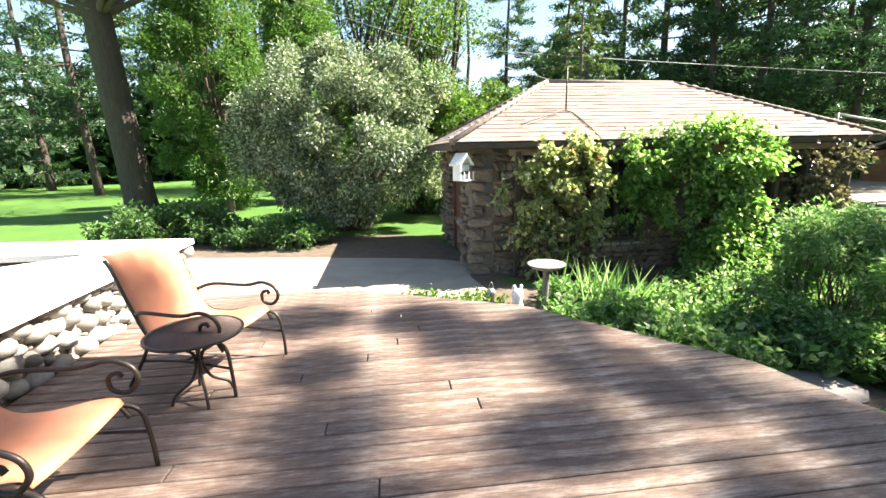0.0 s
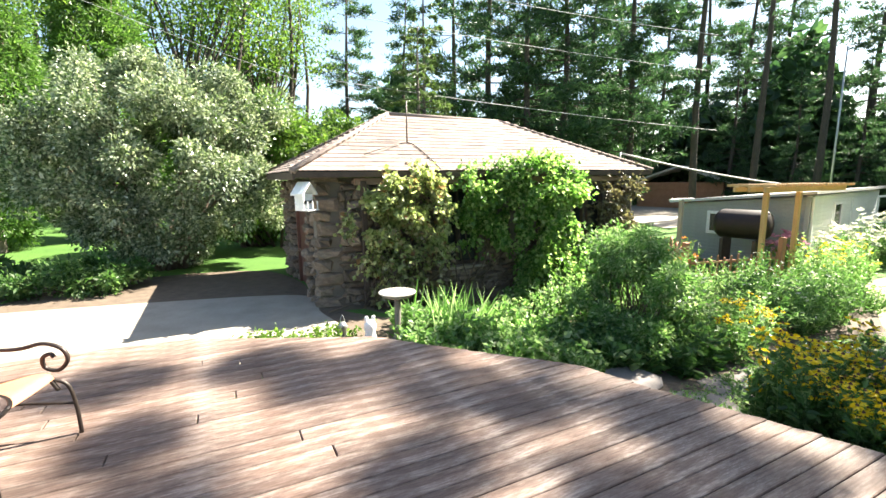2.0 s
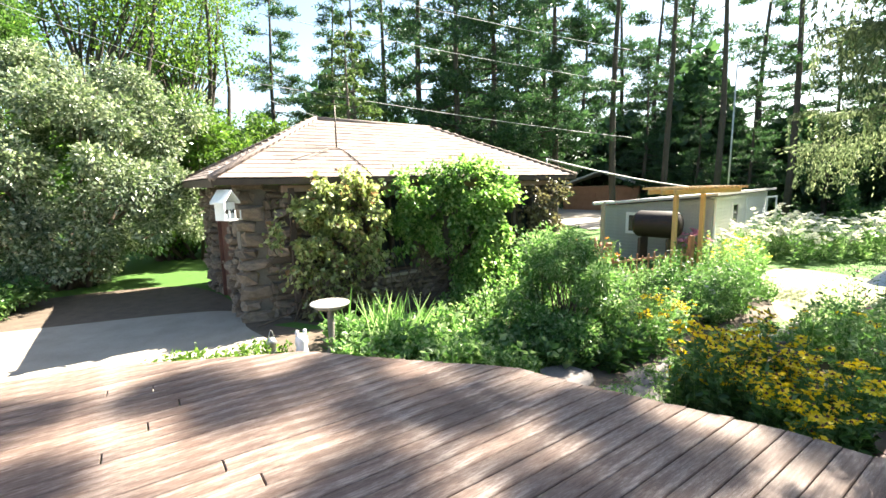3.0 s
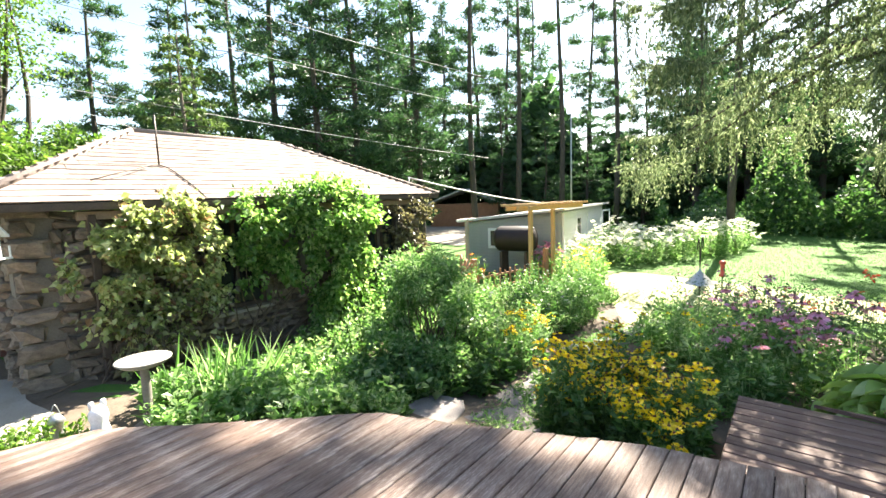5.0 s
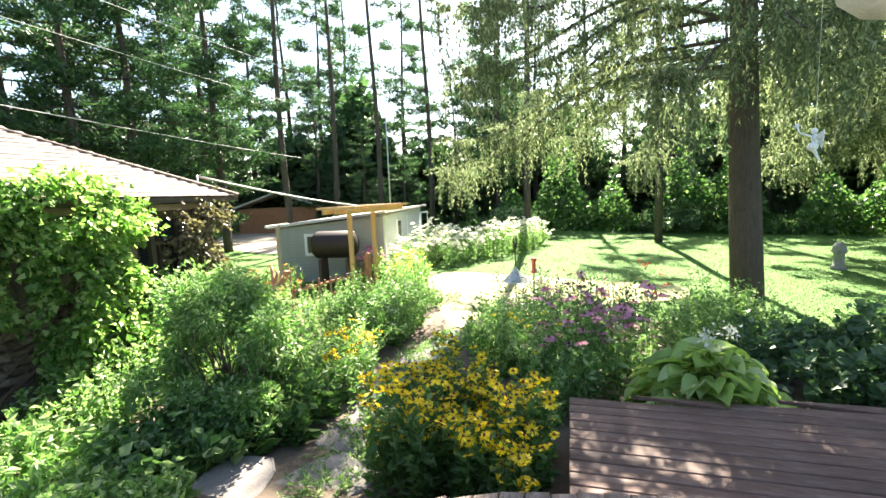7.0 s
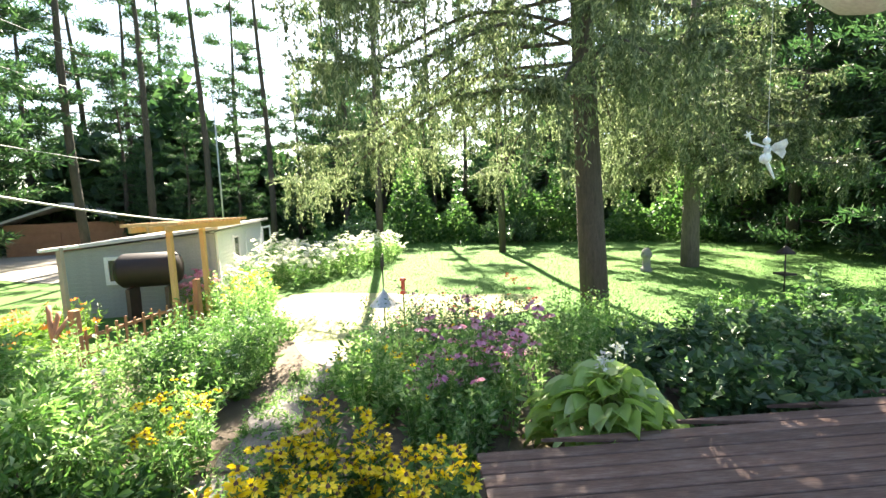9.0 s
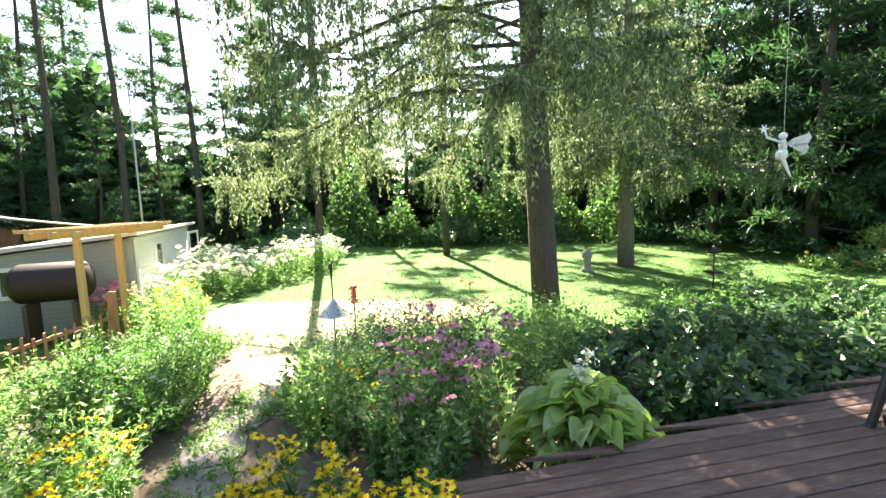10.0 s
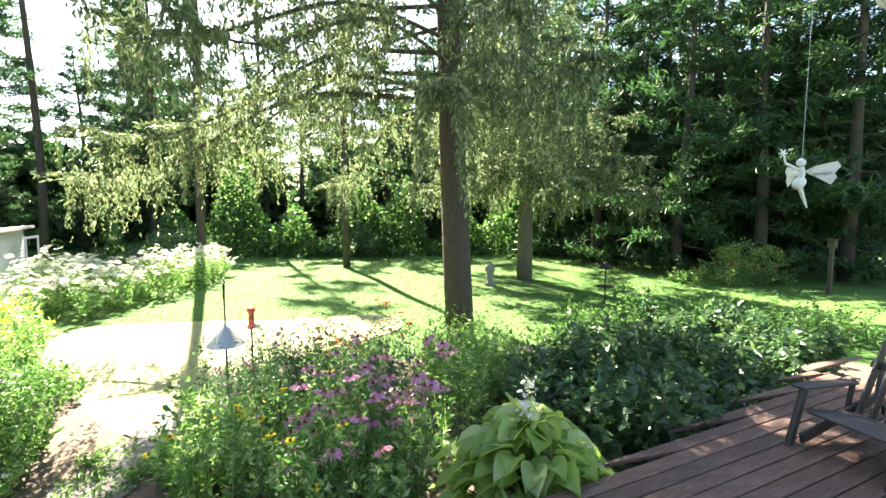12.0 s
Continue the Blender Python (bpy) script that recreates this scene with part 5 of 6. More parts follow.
        for p, q in ((lo, hi), (hi, tp)):
            for i in range(n):
                bm.faces.new((p[i], p[(i + 1) % n], q[(i + 1) % n], q[i]))
        bm.faces.new(tp)
        tagged(part("stepping_stone", bm, M_FLAG, m=pose(x, y, gz(x, y) + 0.015)), "flat grey-brown stepping stone in the garden path", "stone", "stepping stones")
    # short grass over the sunlit lawn
    rs = np.random.default_rng(150)
    n = 90000
    x = rs.uniform(9, 30, n)
    y = rs.uniform(-18, 5.5, n)
    keep = (x > 9.6 + 0.0 * y) & ~((y > 4.0) & (x < 23))
    x, y = x[keep], y[keep]
    b = np.stack([x, y, ground_z(x, y) - 0.005], 1)
    tagged(put("grass", leaf_mesh("grass", b, rs.normal(size=(len(x), 3)) * 0.6 + np.array([0, 0, 1.0]), rs.uniform(0.03, 0.06, len(x)), 0.016, L_GRASS, rs=rs)), "short mown lawn grass", "grass", kind="stuff")


build_garden()


# ---------------------------------------------------------------- low stone wall by the deck
def boulder(rs, k):
    bm = bmesh.new()
    bmesh.ops.create_icosphere(bm, subdivisions=2, radius=0.5)
    for v in bm.verts:
        n = noise.noise(v.co * 2.2 + Vector((k * 7.1, 0, 0)))
        v.co *= 1 + 0.25 * n
    me = bpy.data.meshes.new("stone")
    bm.to_mesh(me)
    bm.free()
    me.materials.append(M_BOULDER)
    me.polygons.foreach_set("use_smooth", [True] * len(me.polygons))
    return me


def build_wall():
    w = thing("stone_wall", -3.7, 3.4, 0.0, "low wall of rounded fieldstones with white concrete cap", "wall")
    rs = np.random.default_rng(160)
    kinds = [boulder(rs, k) for k in range(8)]
    # runs along the deck to its far corner, then turns away from it
    A, B = Vector((-0.06, -3.2, 0)), Vector((0.08, 2.5, 0))
    d = (B - A).normalized()
    nrm = Vector((d.y, -d.x, 0))
    L = (B - A).length
    rot = Matrix.Rotation(math.atan2(d.y, d.x), 4, "Z")
    part("core", box_bm(L, 0.4, 0.9, 0), M_MORTAR, w, m=Matrix.Translation((A + B) / 2 - nrm * 0.27 + Vector((0, 0, 0.06))) @ rot)
    # rounded stones packed by size: large ones first, small ones in the gaps
    placed = []
    for tries, lo, hi in ((700, 0.15, 0.21), (1500, 0.1, 0.14), (2500, 0.055, 0.09)):
        for _ in range(tries):
            r = rs.uniform(lo, hi) / 2
            u, z = rs.uniform(0, L), rs.uniform(-0.02, 0.54)
            if z + r > 0.56 or u - r < 0:
                continue
            if all((u - a) ** 2 + ((z - b) * 1.25) ** 2 > (0.96 * (r + c)) ** 2 for a, b, c in placed) and len(placed) < 290:
                placed.append((u, z, r))
                p = A + d * u - nrm * (0.10 - r * 0.35) + Vector((0, 0, z))
                put("stone", kinds[rs.integers(8)], w, Matrix.Translation(p) @ rot @ Matrix.Rotation(rs.uniform(-.4, .4), 4, "Y") @ Matrix.Diagonal((r * 2.25, r * 1.7 + .06, r * 1.85, 1)))
    # white cap: one cast slab with a corner
    bm = bmesh.new()
    ring = [(0.06, -3.3), (0.13, 2.55), (-3.6, 2.95), (-3.6, 1.9), (-0.63, 1.78), (-1.35, 1.2), (-1.5, -3.3)]
    lo = [bm.verts.new((x, y, 0.54)) for x, y in ring]
    hi = [bm.verts.new((x, y, 0.61)) for x, y in ring]
    bm.faces.new(hi)
    bm.faces.new(lo[::-1])
    for k in range(7):
        bm.faces.new((lo[k], lo[(k + 1) % 7], hi[(k + 1) % 7], hi[k]))
    bmesh.ops.recalc_face_normals(bm, faces=bm.faces[:])
    part("cap", bm, M_CAP, w, label="broad white concrete cap")
    part("core", box_bm(3.5, 0.5, 0.9, 0), M_MORTAR, w, m=pose(-1.8, 2.4, 0.07))
    part("fill", box_bm(3.4, 5.2, 0.6, 0.0), M_CONC, w, m=pose(-2.1, -0.7, 0.12))


build_wall()


# ---------------------------------------------------------------- patio chairs and table
def sling_chair(x, y, turn, label):
    """Sling chair facing +x: bent tube sides, scrolled arms, one sheet of cloth over back and seat."""
    ch = thing("patio_chair", x, y, 0.0, label, "chair", "patio chairs", turn=turn)
    hw = 0.315
    for s in (-1, 1):
        yy = s * hw
        rail = spline([(-0.52, yy, 0.98), (-0.47, yy, 0.9), (-0.36, yy, 0.62), (-0.24, yy, 0.40), (-0.05, yy, 0.37), (0.22, yy, 0.42), (0.3, yy, 0.42), (0.36, yy, 0.33)], 5)
        tube("side_rail", rail, 0.014, M_IRON, ch)
        leg = spline([(0.3, yy, 0.415), (0.4, yy + s * 0.02, 0.36), (0.43, yy + s * 0.03, 0.2), (0.44, yy + s * 0.03, 0.0)], 5)
        tube("leg", leg, 0.013, M_IRON, ch)
        tube("leg", spline([(-0.24, yy, 0.4), (-0.3, yy + s * 0.02, 0.25), (-0.42, yy + s * 0.03, 0.06), (-0.46, yy + s * 0.03, 0.0)], 5), 0.013, M_IRON, ch)
        tube("stretcher", spline([(-0.32, yy + s * .02, 0.22), (0.05, yy + s * .02, 0.24), (0.42, yy + s * 0.03, 0.22)], 4), 0.01, M_IRON, ch)
        arm = [(-0.33, yy, 0.58), (-0.2, yy + s * 0.05, 0.615), (0.1, yy + s * 0.06, 0.61), (0.26, yy + s * 0.06, 0.64), (0.37, yy + s * 0.06, 0.6), (0.4, yy + s * 0.06, 0.52), (0.34, yy + s * 0.06, 0.45), (0.26, yy + s * 0.06, 0.47), (0.25, yy + s * 0.06, 0.54), (0.3, yy + s * 0.06, 0.565), (0.32, yy + s * 0.06, 0.54)]
        tube("armrest", spline(arm, 5), 0.014, M_IRON, ch)
    tube("crossbar", [(-0.05, -hw, 0.36), (-0.05, hw, 0.36)], 0.01, M_IRON, ch)
    tube("crossbar", [(0.05, -hw - .02, 0.24), (0.05, hw + .02, 0.24)], 0.01, M_IRON, ch)
    prof = spline([(-0.54, 0, 1.0), (-0.49, 0, 0.96), (-0.45, 0, 0.86), (-0.36, 0, 0.63), (-0.24, 0, 0.42), (-0.05, 0, 0.385), (0.2, 0, 0.43), (0.31, 0, 0.435), (0.34, 0, 0.40)], 5)
    vs, fs = [], []
    n = 9
    for p in prof:
        for k in range(n):
            q = -1 + 2 * k / (n - 1)
            sag = 0.02 * (1 - q * q)
            vs.append((p.x + sag * 0.4, q * (hw - 0.004), p.z - sag * 0.5 + 0.012))
    for i in range(len(prof) - 1):
        for k in range(n - 1):
            fs.append((i * n + k, i * n + k + 1, (i + 1) * n + k + 1, (i + 1) * n + k))
    sl = put("sling", mesh_of("sling", vs, fs, M_SLING, True), ch, label="orange woven sling cloth")
    so = sl.modifiers.new("thick", "SOLIDIFY")
    so.thickness = 0.006
    return ch


def side_table(x, y):
    t = thing("side_table", x, y, 0.0, "round dark metal mesh side table with scrolled legs", "table")
    R, H = 0.31, 0.5
    lines = [([(R * math.cos(k * math.pi / 18), R * math.sin(k * math.pi / 18), H) for k in range(37)], 0.012)]
    put("rim", tubes_mesh("rim", lines, M_IRON, 8), t)
    mesh = []
    for k in range(-18, 19):
        c = k * R / 18.5
        h = math.sqrt(max(R * R - c * c, 0.001))
        mesh.append(([(c, -h, H), (c, h, H)], 0.0045))
        mesh.append(([(-h, c, H + .003), (h, c, H + .003)], 0.0045))
    put("tabletop", tubes_mesh("tabletop", mesh, M_SLINGDARK, 4), t, label="fine metal mesh top")["kind"] = "stuff"
    for k in range(4):
        a = k * math.pi / 2 + 0.5
        c, s = math.cos(a), math.sin(a)
        prof = [(0.2, 0.49), (0.12, 0.42), (0.03, 0.34), (0.025, 0.24), (0.07, 0.14), (0.17, 0.07), (0.2, 0.0)]
        tube("leg", spline([(r * c, r * s, z) for r, z in prof], 5), 0.011, M_IRON, t)
    tube("collar", spline([(0.035 * math.cos(q * 0.9), 0.035 * math.sin(q * 0.9), 0.29) for q in range(8)], 3), 0.008, M_IRON, t)


M_SLINGDARK = surface("dark_mesh_metal", (0.06, 0.035, 0.03), (0.1, 0.06, 0.05), 8, 0.5, 0.1, metal=0.2)
sling_chair(-2.38, 3.15, -18, "orange sling patio chair with scrolled bronze arms by wall")
sling_chair(-2.72, 1.65, -1, "orange sling patio chair with scrolled bronze arms beside table")
side_table(-2.3, 2.72)


def resin_chair(x, y, turn):
    """Low slatted resin lounge chair facing +x."""
    ch = thing("lounge_chair", x, y, -0.2, "dark brown slatted resin garden chair on the lower deck", "chair", "resin garden chairs", turn=turn)
    for s in (-1, 1):
        yy = s * 0.33
        part("front_leg", box_bm(0.075, 0.04, 0.52, 0.01), M_PLASTIC, ch, m=pose(0.36, yy, 0.22, 0, -17, 0))
        part("back_leg", box_bm(0.95, 0.035, 0.1, 0.01), M_PLASTIC, ch, m=pose(-0.1, yy * 0.86, 0.17, 0, 13, 0))
        part("armrest", box_bm(0.74, 0.11, 0.03, 0.012), M_PLASTIC, ch, m=pose(-0.02, yy * 1.06, 0.455, 0, -4, 0))
        part("brace", box_bm(0.04, 0.035, 0.36, 0.008), M_PLASTIC, ch, m=pose(-0.32, yy, 0.29, 0, -12, 0))
    for k in range(7):
        part("seat_slat", box_bm(0.075, 0.54, 0.02, 0.006), M_PLASTIC, ch, m=pose(0.32 - k * 0.085, 0, 0.31 - 0.018 * k, 0, 12, 0))
    for k in range(6):
        part("back_slat", box_bm(0.085, 0.02, 0.72, 0.006), M_PLASTIC, ch, m=pose(-0.42, -0.235 + k * 0.094, 0.48, 0, -28, 0))
    part("crossbar", box_bm(0.02, 0.58, 0.06, 0.006), M_PLASTIC, ch, m=pose(-0.5, 0, 0.6, 0, -28, 0))
    return ch


resin_chair(3.82, -3.4, 84)
resin_chair(3.85, -4.75, 95)


# ---------------------------------------------------------------- small garden things
def build_small():
    # bird bath
    x, y = 0.95, 4.62
    bb = thing("bird_bath", x, y, gz(x, y), "grey stone bird bath with shallow round bowl", "bird bath")
    h = 0.34 - gz(x, y)
    part("pedestal", lathe([(0.14, -0.03), (0.13, 0.03), (0.06, 0.08), (0.036, 0.2), (0.04, h * 0.6), (0.036, h - 0.1), (0.07, h - 0.05)], 16), M_MORTAR, bb, smooth=True)
    part("bowl", lathe([(0.08, h - 0.06), (0.17, h - 0.04), (0.225, h), (0.23, h + 0.012), (0.215, h + 0.014), (0.15, h - 0.018), (0.01, h - 0.024)], 24), M_BATH, bb, smooth=True)
    # white cat figure: one plain shape
    cx, cy = 0.52, 4.36
    bm = lathe([(0.055, 0), (0.075, 0.03), (0.08, 0.12), (0.062, 0.24), (0.05, 0.3), (0.062, 0.35), (0.058, 0.4), (0.03, 0.44)], 14)
    for s in (-1, 1):
        box_bm(0.035, 0.02, 0.07, 0.008, (s * 0.035, 0, 0.455), bm=bm)
    bmesh.ops.scale(bm, vec=(1.15, 0.85, 1), verts=bm.verts)
    tagged(part("cat_figurine", bm, M_WHITE, smooth=True, m=pose(cx, cy, gz(cx, cy))), "small white ceramic cat figure by the deck", "figurine")
    jar = thing("lantern", 0.35, 4.95, gz(0.35, 4.95), "small grey metal garden lantern by stone wall", "lantern")
    part("body", lathe([(0.06, 0), (0.065, 0.02), (0.05, 0.03), (0.05, 0.2), (0.065, 0.21), (0.03, 0.27)], 12), M_METAL, jar, smooth=True)
    tube("bail", spline([(-0.04, 0, 0.24), (0, 0, 0.36), (0.04, 0, 0.24)], 5), 0.004, M_METAL, jar)
    # bird house on the corner of the stone house
    bh = thing("bird_house", 0.2, 6.32, 1.38, "white wooden bird house hung on the stone corner", "bird house", turn=38)
    part("body", box_bm(0.2, 0.16, 0.24, 0.004, (0, 0, 0)), M_WHITE, bh)
    bm = bmesh.new()
    pr = [(-0.15, 0.10), (0, 0.26), (0.15, 0.10), (0.15, 0.125), (0, 0.29), (-0.15, 0.125)]
    f = [bm.verts.new((px, -0.13, pz)) for px, pz in pr]
    g = [bm.verts.new((px, 0.1, pz)) for px, pz in pr]
    bm.faces.new(f[::-1])
    bm.faces.new(g)
    for k in range(6):
        bm.faces.new((f[k], f[(k + 1) % 6], g[(k + 1) % 6], g[k]))
    part("roof", bm, M_WHITE, bh)
    for k in (-1, 0, 1):
        # flat dark disc painted as the shade inside an entrance hole
        part("hole_disc", lathe([(0.028, 0), (0.028, 0.004)], 12), M_DARK, bh, m=pose(k * 0.06, -0.082, 0.0, 90))
    part("porch", box_bm(0.24, 0.1, 0.02, 0.003, (0, -0.12, -0.11)), M_WHITE, bh)
    for k in (-0.1, 0, 0.1):
        part("rail_post", box_bm(0.015, 0.015, 0.12, 0.002, (k, -0.16, -0.045)), M_WHITE, bh)
    # hanging fairy figure, plain flat cut-out shape
    fig = bmesh.new()
    def limb(a, b, r):
        v, f = tube_data(spline([a, tuple((p + q) / 2 for p, q in zip(a, b)), b], 3), r, 6)
        vs = [fig.verts.new(p) for p in v]
        for q in f:
            fig.faces.new([vs[i] for i in q])
    limb((0, 0, 0.02), (0.0, 0, 0.1), [0.018, 0.02, 0.022, 0.024, 0.022, 0.018, 0.014])
    limb((0.01, 0, 0.03), (-0.03, 0, -0.03), [0.02, 0.03, 0.035, 0.038, 0.036, 0.03, 0.02])
    limb((0.0, 0, -0.03), (0.05, 0, -0.15), [0.014, 0.013, 0.012, 0.01, 0.009, 0.007, 0.005])
    limb((-0.01, 0, 0.08), (-0.1, 0, 0.12), 0.008)
    limb((-0.1, 0, 0.12), (-0.12, 0, 0.18), 0.006)
    bmesh.ops.create_icosphere(fig, subdivisions=2, radius=0.026, matrix=Matrix.Translation((-0.005, 0, 0.125)))
    for k in range(6):
        a = k * math.pi / 3
        limb((-0.12, 0, 0.18), (-0.12 + 0.03 * math.cos(a), 0, 0.18 + 0.03 * math.sin(a)), [0.007, 0.007, 0.006, 0.005, 0.004, 0.003, 0.002])
    for zz, ll in ((0.115, 1.2), (0.055, 1.1)):
        pts = [(0.01, 0.004, 0.07), (0.06 * ll, 0.006, 0.06 + (zz - 0.06) * 0.7), (0.15 * ll, 0.008, zz), (0.165 * ll, 0.008, zz - 0.03), (0.14 * ll, 0.008, zz - 0.07), (0.06 * ll, 0.006, 0.04)]
        for sg in (-1, 1):
            a = [fig.verts.new((p[0] * 0.3, sg * (0.003 + p[0] * 1.0), p[2])) for p in pts]
            b = [fig.verts.new((v.co.x + 0.004, v.co.y, v.co.z)) for v in a]
            fig.faces.new(a)
            fig.faces.new(b[::-1])
            for k in range(6):
                fig.faces.new((a[k], b[k], b[(k + 1) % 6], a[(k + 1) % 6]))
    bmesh.ops.recalc_face_normals(fig, faces=fig.faces[:])
    limb((0.0, 0, 0.14), (0.0, 0, 1.9), 0.0012)
    tagged(part("fairy_ornament", fig, surface("frosted_white_plastic", (0.6, 0.65, 0.66), (0.75, 0.79, 0.8), 8, 0.4, 0.0), m=pose(3.2, -0.92, 1.85, 0, 0, 246) @ Matrix.Scale(0.64, 4)), "white fairy ornament hanging on a thin line", "ornament")
    lan = thing("paper_lantern", 2.84, -1.03, 2.36, "white round paper lantern hanging on a thin line", "lantern")
    part("globe", lathe([(0.04, 0.0), (0.12, 0.03), (0.2, 0.11), (0.23, 0.22), (0.2, 0.33), (0.12, 0.41), (0.04, 0.44)], 20), M_WHITE, lan, smooth=True)
    tube("line", [(0, 0, 0.44), (0, 0, 1.6)], 0.0015, M_IRON, lan)
    # red feeder tube, umbrella-shaped cap, hooks
    f1 = thing("bird_feeder", 8.4, 0.95, gz(8.4, .95), "red tube bird feeder on a thin pole", "bird feeder")
    tube("pole", [(0, 0, -0.05), (0, 0, 1.0)], 0.012, M_IRON, f1)
    part("tube", lathe([(0.05, 0.95), (0.06, 0.97), (0.035, 1.0), (0.035, 1.16), (0.06, 1.18), (0.04, 1.22)], 12), surface("red_plastic", (0.5, 0.05, 0.03), (0.6, 0.09, 0.05), 6, 0.4, 0.0), f1, smooth=True)
    f2 = thing("garden_cone", 8.15, 1.25, gz(8.15, 1.25), "grey conical metal baffle on a pole", "garden ornament")
    tube("pole", [(0, 0, -0.05), (0, 0, 1.1)], 0.012, M_IRON, f2)
    part("baffle", lathe([(0.23, 0.83), (0.2, 0.86), (0.02, 1.06), (0.012, 1.1)], 20), M_METAL, f2)
    for sgn in (-1, 1):
        tube("hook", spline([(0, 0, 1.1), (sgn * 0.05, 0, 1.4), (sgn * 0.18, 0, 1.62), (sgn * 0.27, 0, 1.5), (sgn * 0.22, 0, 1.42)], 6), 0.009, M_IRON, f2)
    f3 = thing("bird_feeder", 12.3, -9.1, gz(12.3, -9.1), "dark post-mounted bird feeder on the lawn", "bird feeder")
    tube("pole", [(0, 0, -0.05), (0, 0, 1.15)], 0.02, M_IRON, f3)
    part("tray", box_bm(0.4, 0.35, 0.05, 0.006, (0, 0, 0.55)), M_RUST, f3)
    part("roof", lathe([(0.22, 1.1), (0.2, 1.14), (0.02, 1.3)], 12), M_RUST, f3)
    s1 = thing("garden_statue", 16.6, -7.6, gz(16.6, -7.6), "small grey stone pillar ornament on the lawn", "ornament")
    part("plinth", lathe([(0.2, -0.02), (0.2, 0.1), (0.14, 0.14), (0.14, 0.5), (0.2, 0.55), (0.17, 0.7), (0.08, 0.85)], 14), M_BATH, s1, smooth=True)
    # bird house on a post at the lawn's edge
    p = thing("bird_house", 9.96, -16.6, gz(9.96, -16.6), "dark wooden bird house on a square post", "bird house")
    part("post", box_bm(0.11, 0.11, 1.6, 0.005, (0, 0, 0.75)), M_UNDER, p)
    part("box", box_bm(0.2, 0.2, 0.26, 0.005, (0, 0, 1.66)), M_UNDER, p)
    part("roof", box_bm(0.3, 0.28, 0.03, 0.004, (0, 0, 1.81)), M_UNDER, p)


build_small()


# ---------------------------------------------------------------- shed, pergola, tank, garage, wires
def build_far():
    L, C, R = Vector((12.75, 9.45, 0)), Vector((13.3, 5.97, 0)), Vector((20.6, 7.2, 0))
    g = -1.0
    sh = thing("shed", C.x, C.y, g, "low grey clapboard shed with white-trimmed openings", "shed")
    o = Vector((C.x, C.y, g))
    B = L + (R - C)
    def wall(name, p, q, zp, zq, mat):
        d = (q - p).normalized()
        n = Vector((-d.y, d.x, 0)) * 0.12
        bm = bmesh.new()
        a = [bm.verts.new(Vector((v.x, v.y, z)) - o) for v, z in ((p, g - .1), (q, g - .1), (q, zq), (p, zp))]
        b = [bm.verts.new(Vector((v.x, v.y, z)) + n - o) for v, z in ((p, g - .1), (q, g - .1), (q, zq), (p, zp))]
        bm.faces.new(a)
        bm.faces.new(b[::-1])
        for k in range(4):
            bm.faces.new((a[k], b[k], b[(k + 1) % 4], a[(k + 1) % 4]))
        bmesh.ops.recalc_face_normals(bm, faces=bm.faces[:])
        return part(name, bm, mat, sh)
    zL, zC = 0.78, 1.12
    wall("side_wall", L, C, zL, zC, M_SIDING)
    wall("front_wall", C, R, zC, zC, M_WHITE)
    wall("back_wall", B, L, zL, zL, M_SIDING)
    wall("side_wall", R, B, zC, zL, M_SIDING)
    # clapboards on the two seen walls
    def clap(p, q, zp, zq, mat):
        d = (q - p)
        n = Vector((d.y, -d.x, 0)).normalized()
        z = g
        while z < max(zp, zq) - 0.02:
            f0, f1 = 0.0, 1.0
            if z > zp - .1:
                f0 = min(1, (z + .1 - zp) / (zq - zp + 1e-6))
            if f1 - f0 > 0.03:
                a, b = p + d * f0, p + d * f1
                bm = box_bm((b - a).length, 0.015, 0.115, 0.003)
                part("clapboard", bm, mat, sh, m=Matrix.Translation((a + b) / 2 + n * 0.012 + Vector((0, 0, z + .055)) - o) @ Matrix.Rotation(math.atan2(d.y, d.x), 4, "Z") @ Matrix.Rotation(radians(6), 4, "X"))
            z += 0.11
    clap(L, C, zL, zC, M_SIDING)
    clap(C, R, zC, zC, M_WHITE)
    bm = bmesh.new()
    up = Vector((0, 0, 0.03))
    ring = [Vector((L.x - .2, L.y + .2, zL)), Vector((C.x - .25, C.y - .2, zC + .03)), Vector((R.x + .2, R.y - .25, zC + .03)), Vector((B.x + .2, B.y + .2, zL))]
    a = [bm.verts.new(p + up - o) for p in ring]
    b = [bm.verts.new(p + up * 3.6 - o) for p in ring]
    bm.faces.new(a[::-1])
    bm.faces.new(b)
    for k in range(4):
        bm.faces.new((a[k], a[(k + 1) % 4], b[(k + 1) % 4], b[k]))
    part("roof", bm, M_ROOFLIGHT, sh)
    def on(p, q, u, z, sx, sz, depth, name, mat, label="", par=None):
        d = (q - p).normalized()
        n = Vector((d.y, -d.x, 0))
        return part(name, box_bm(sx, depth, sz, 0.004), mat, par or sh, label, m=Matrix.Translation(p + d * u + n * (0.02 + depth / 2) + Vector((0, 0, z)) - o) @ Matrix.Rotation(math.atan2(d.y, d.x), 4, "Z"))
    def window(p, q, u, z, w, h):
        wi = on(p, q, u, z, w, h, 0.02, "window", M_GLASSD)
        for du, dz, sx, sz in ((-w / 2, 0, .09, h + .09), (w / 2, 0, .09, h + .09), (0, -h / 2, w - .09, .09), (0, h / 2, w - .09, .09)):
            on(p, q, u + du, z + dz, sx, sz, 0.05, "window_trim", M_WHITE)
    window(L, C, 1.35, 0.25, 0.75, 0.62)
    window(C, R, 2.3, 0.45, 0.8, 0.8)
    on(C, R, 4.3, 0.1, 0.95, 1.7, 0.04, "door", M_WHITE, "white plank door standing ajar")
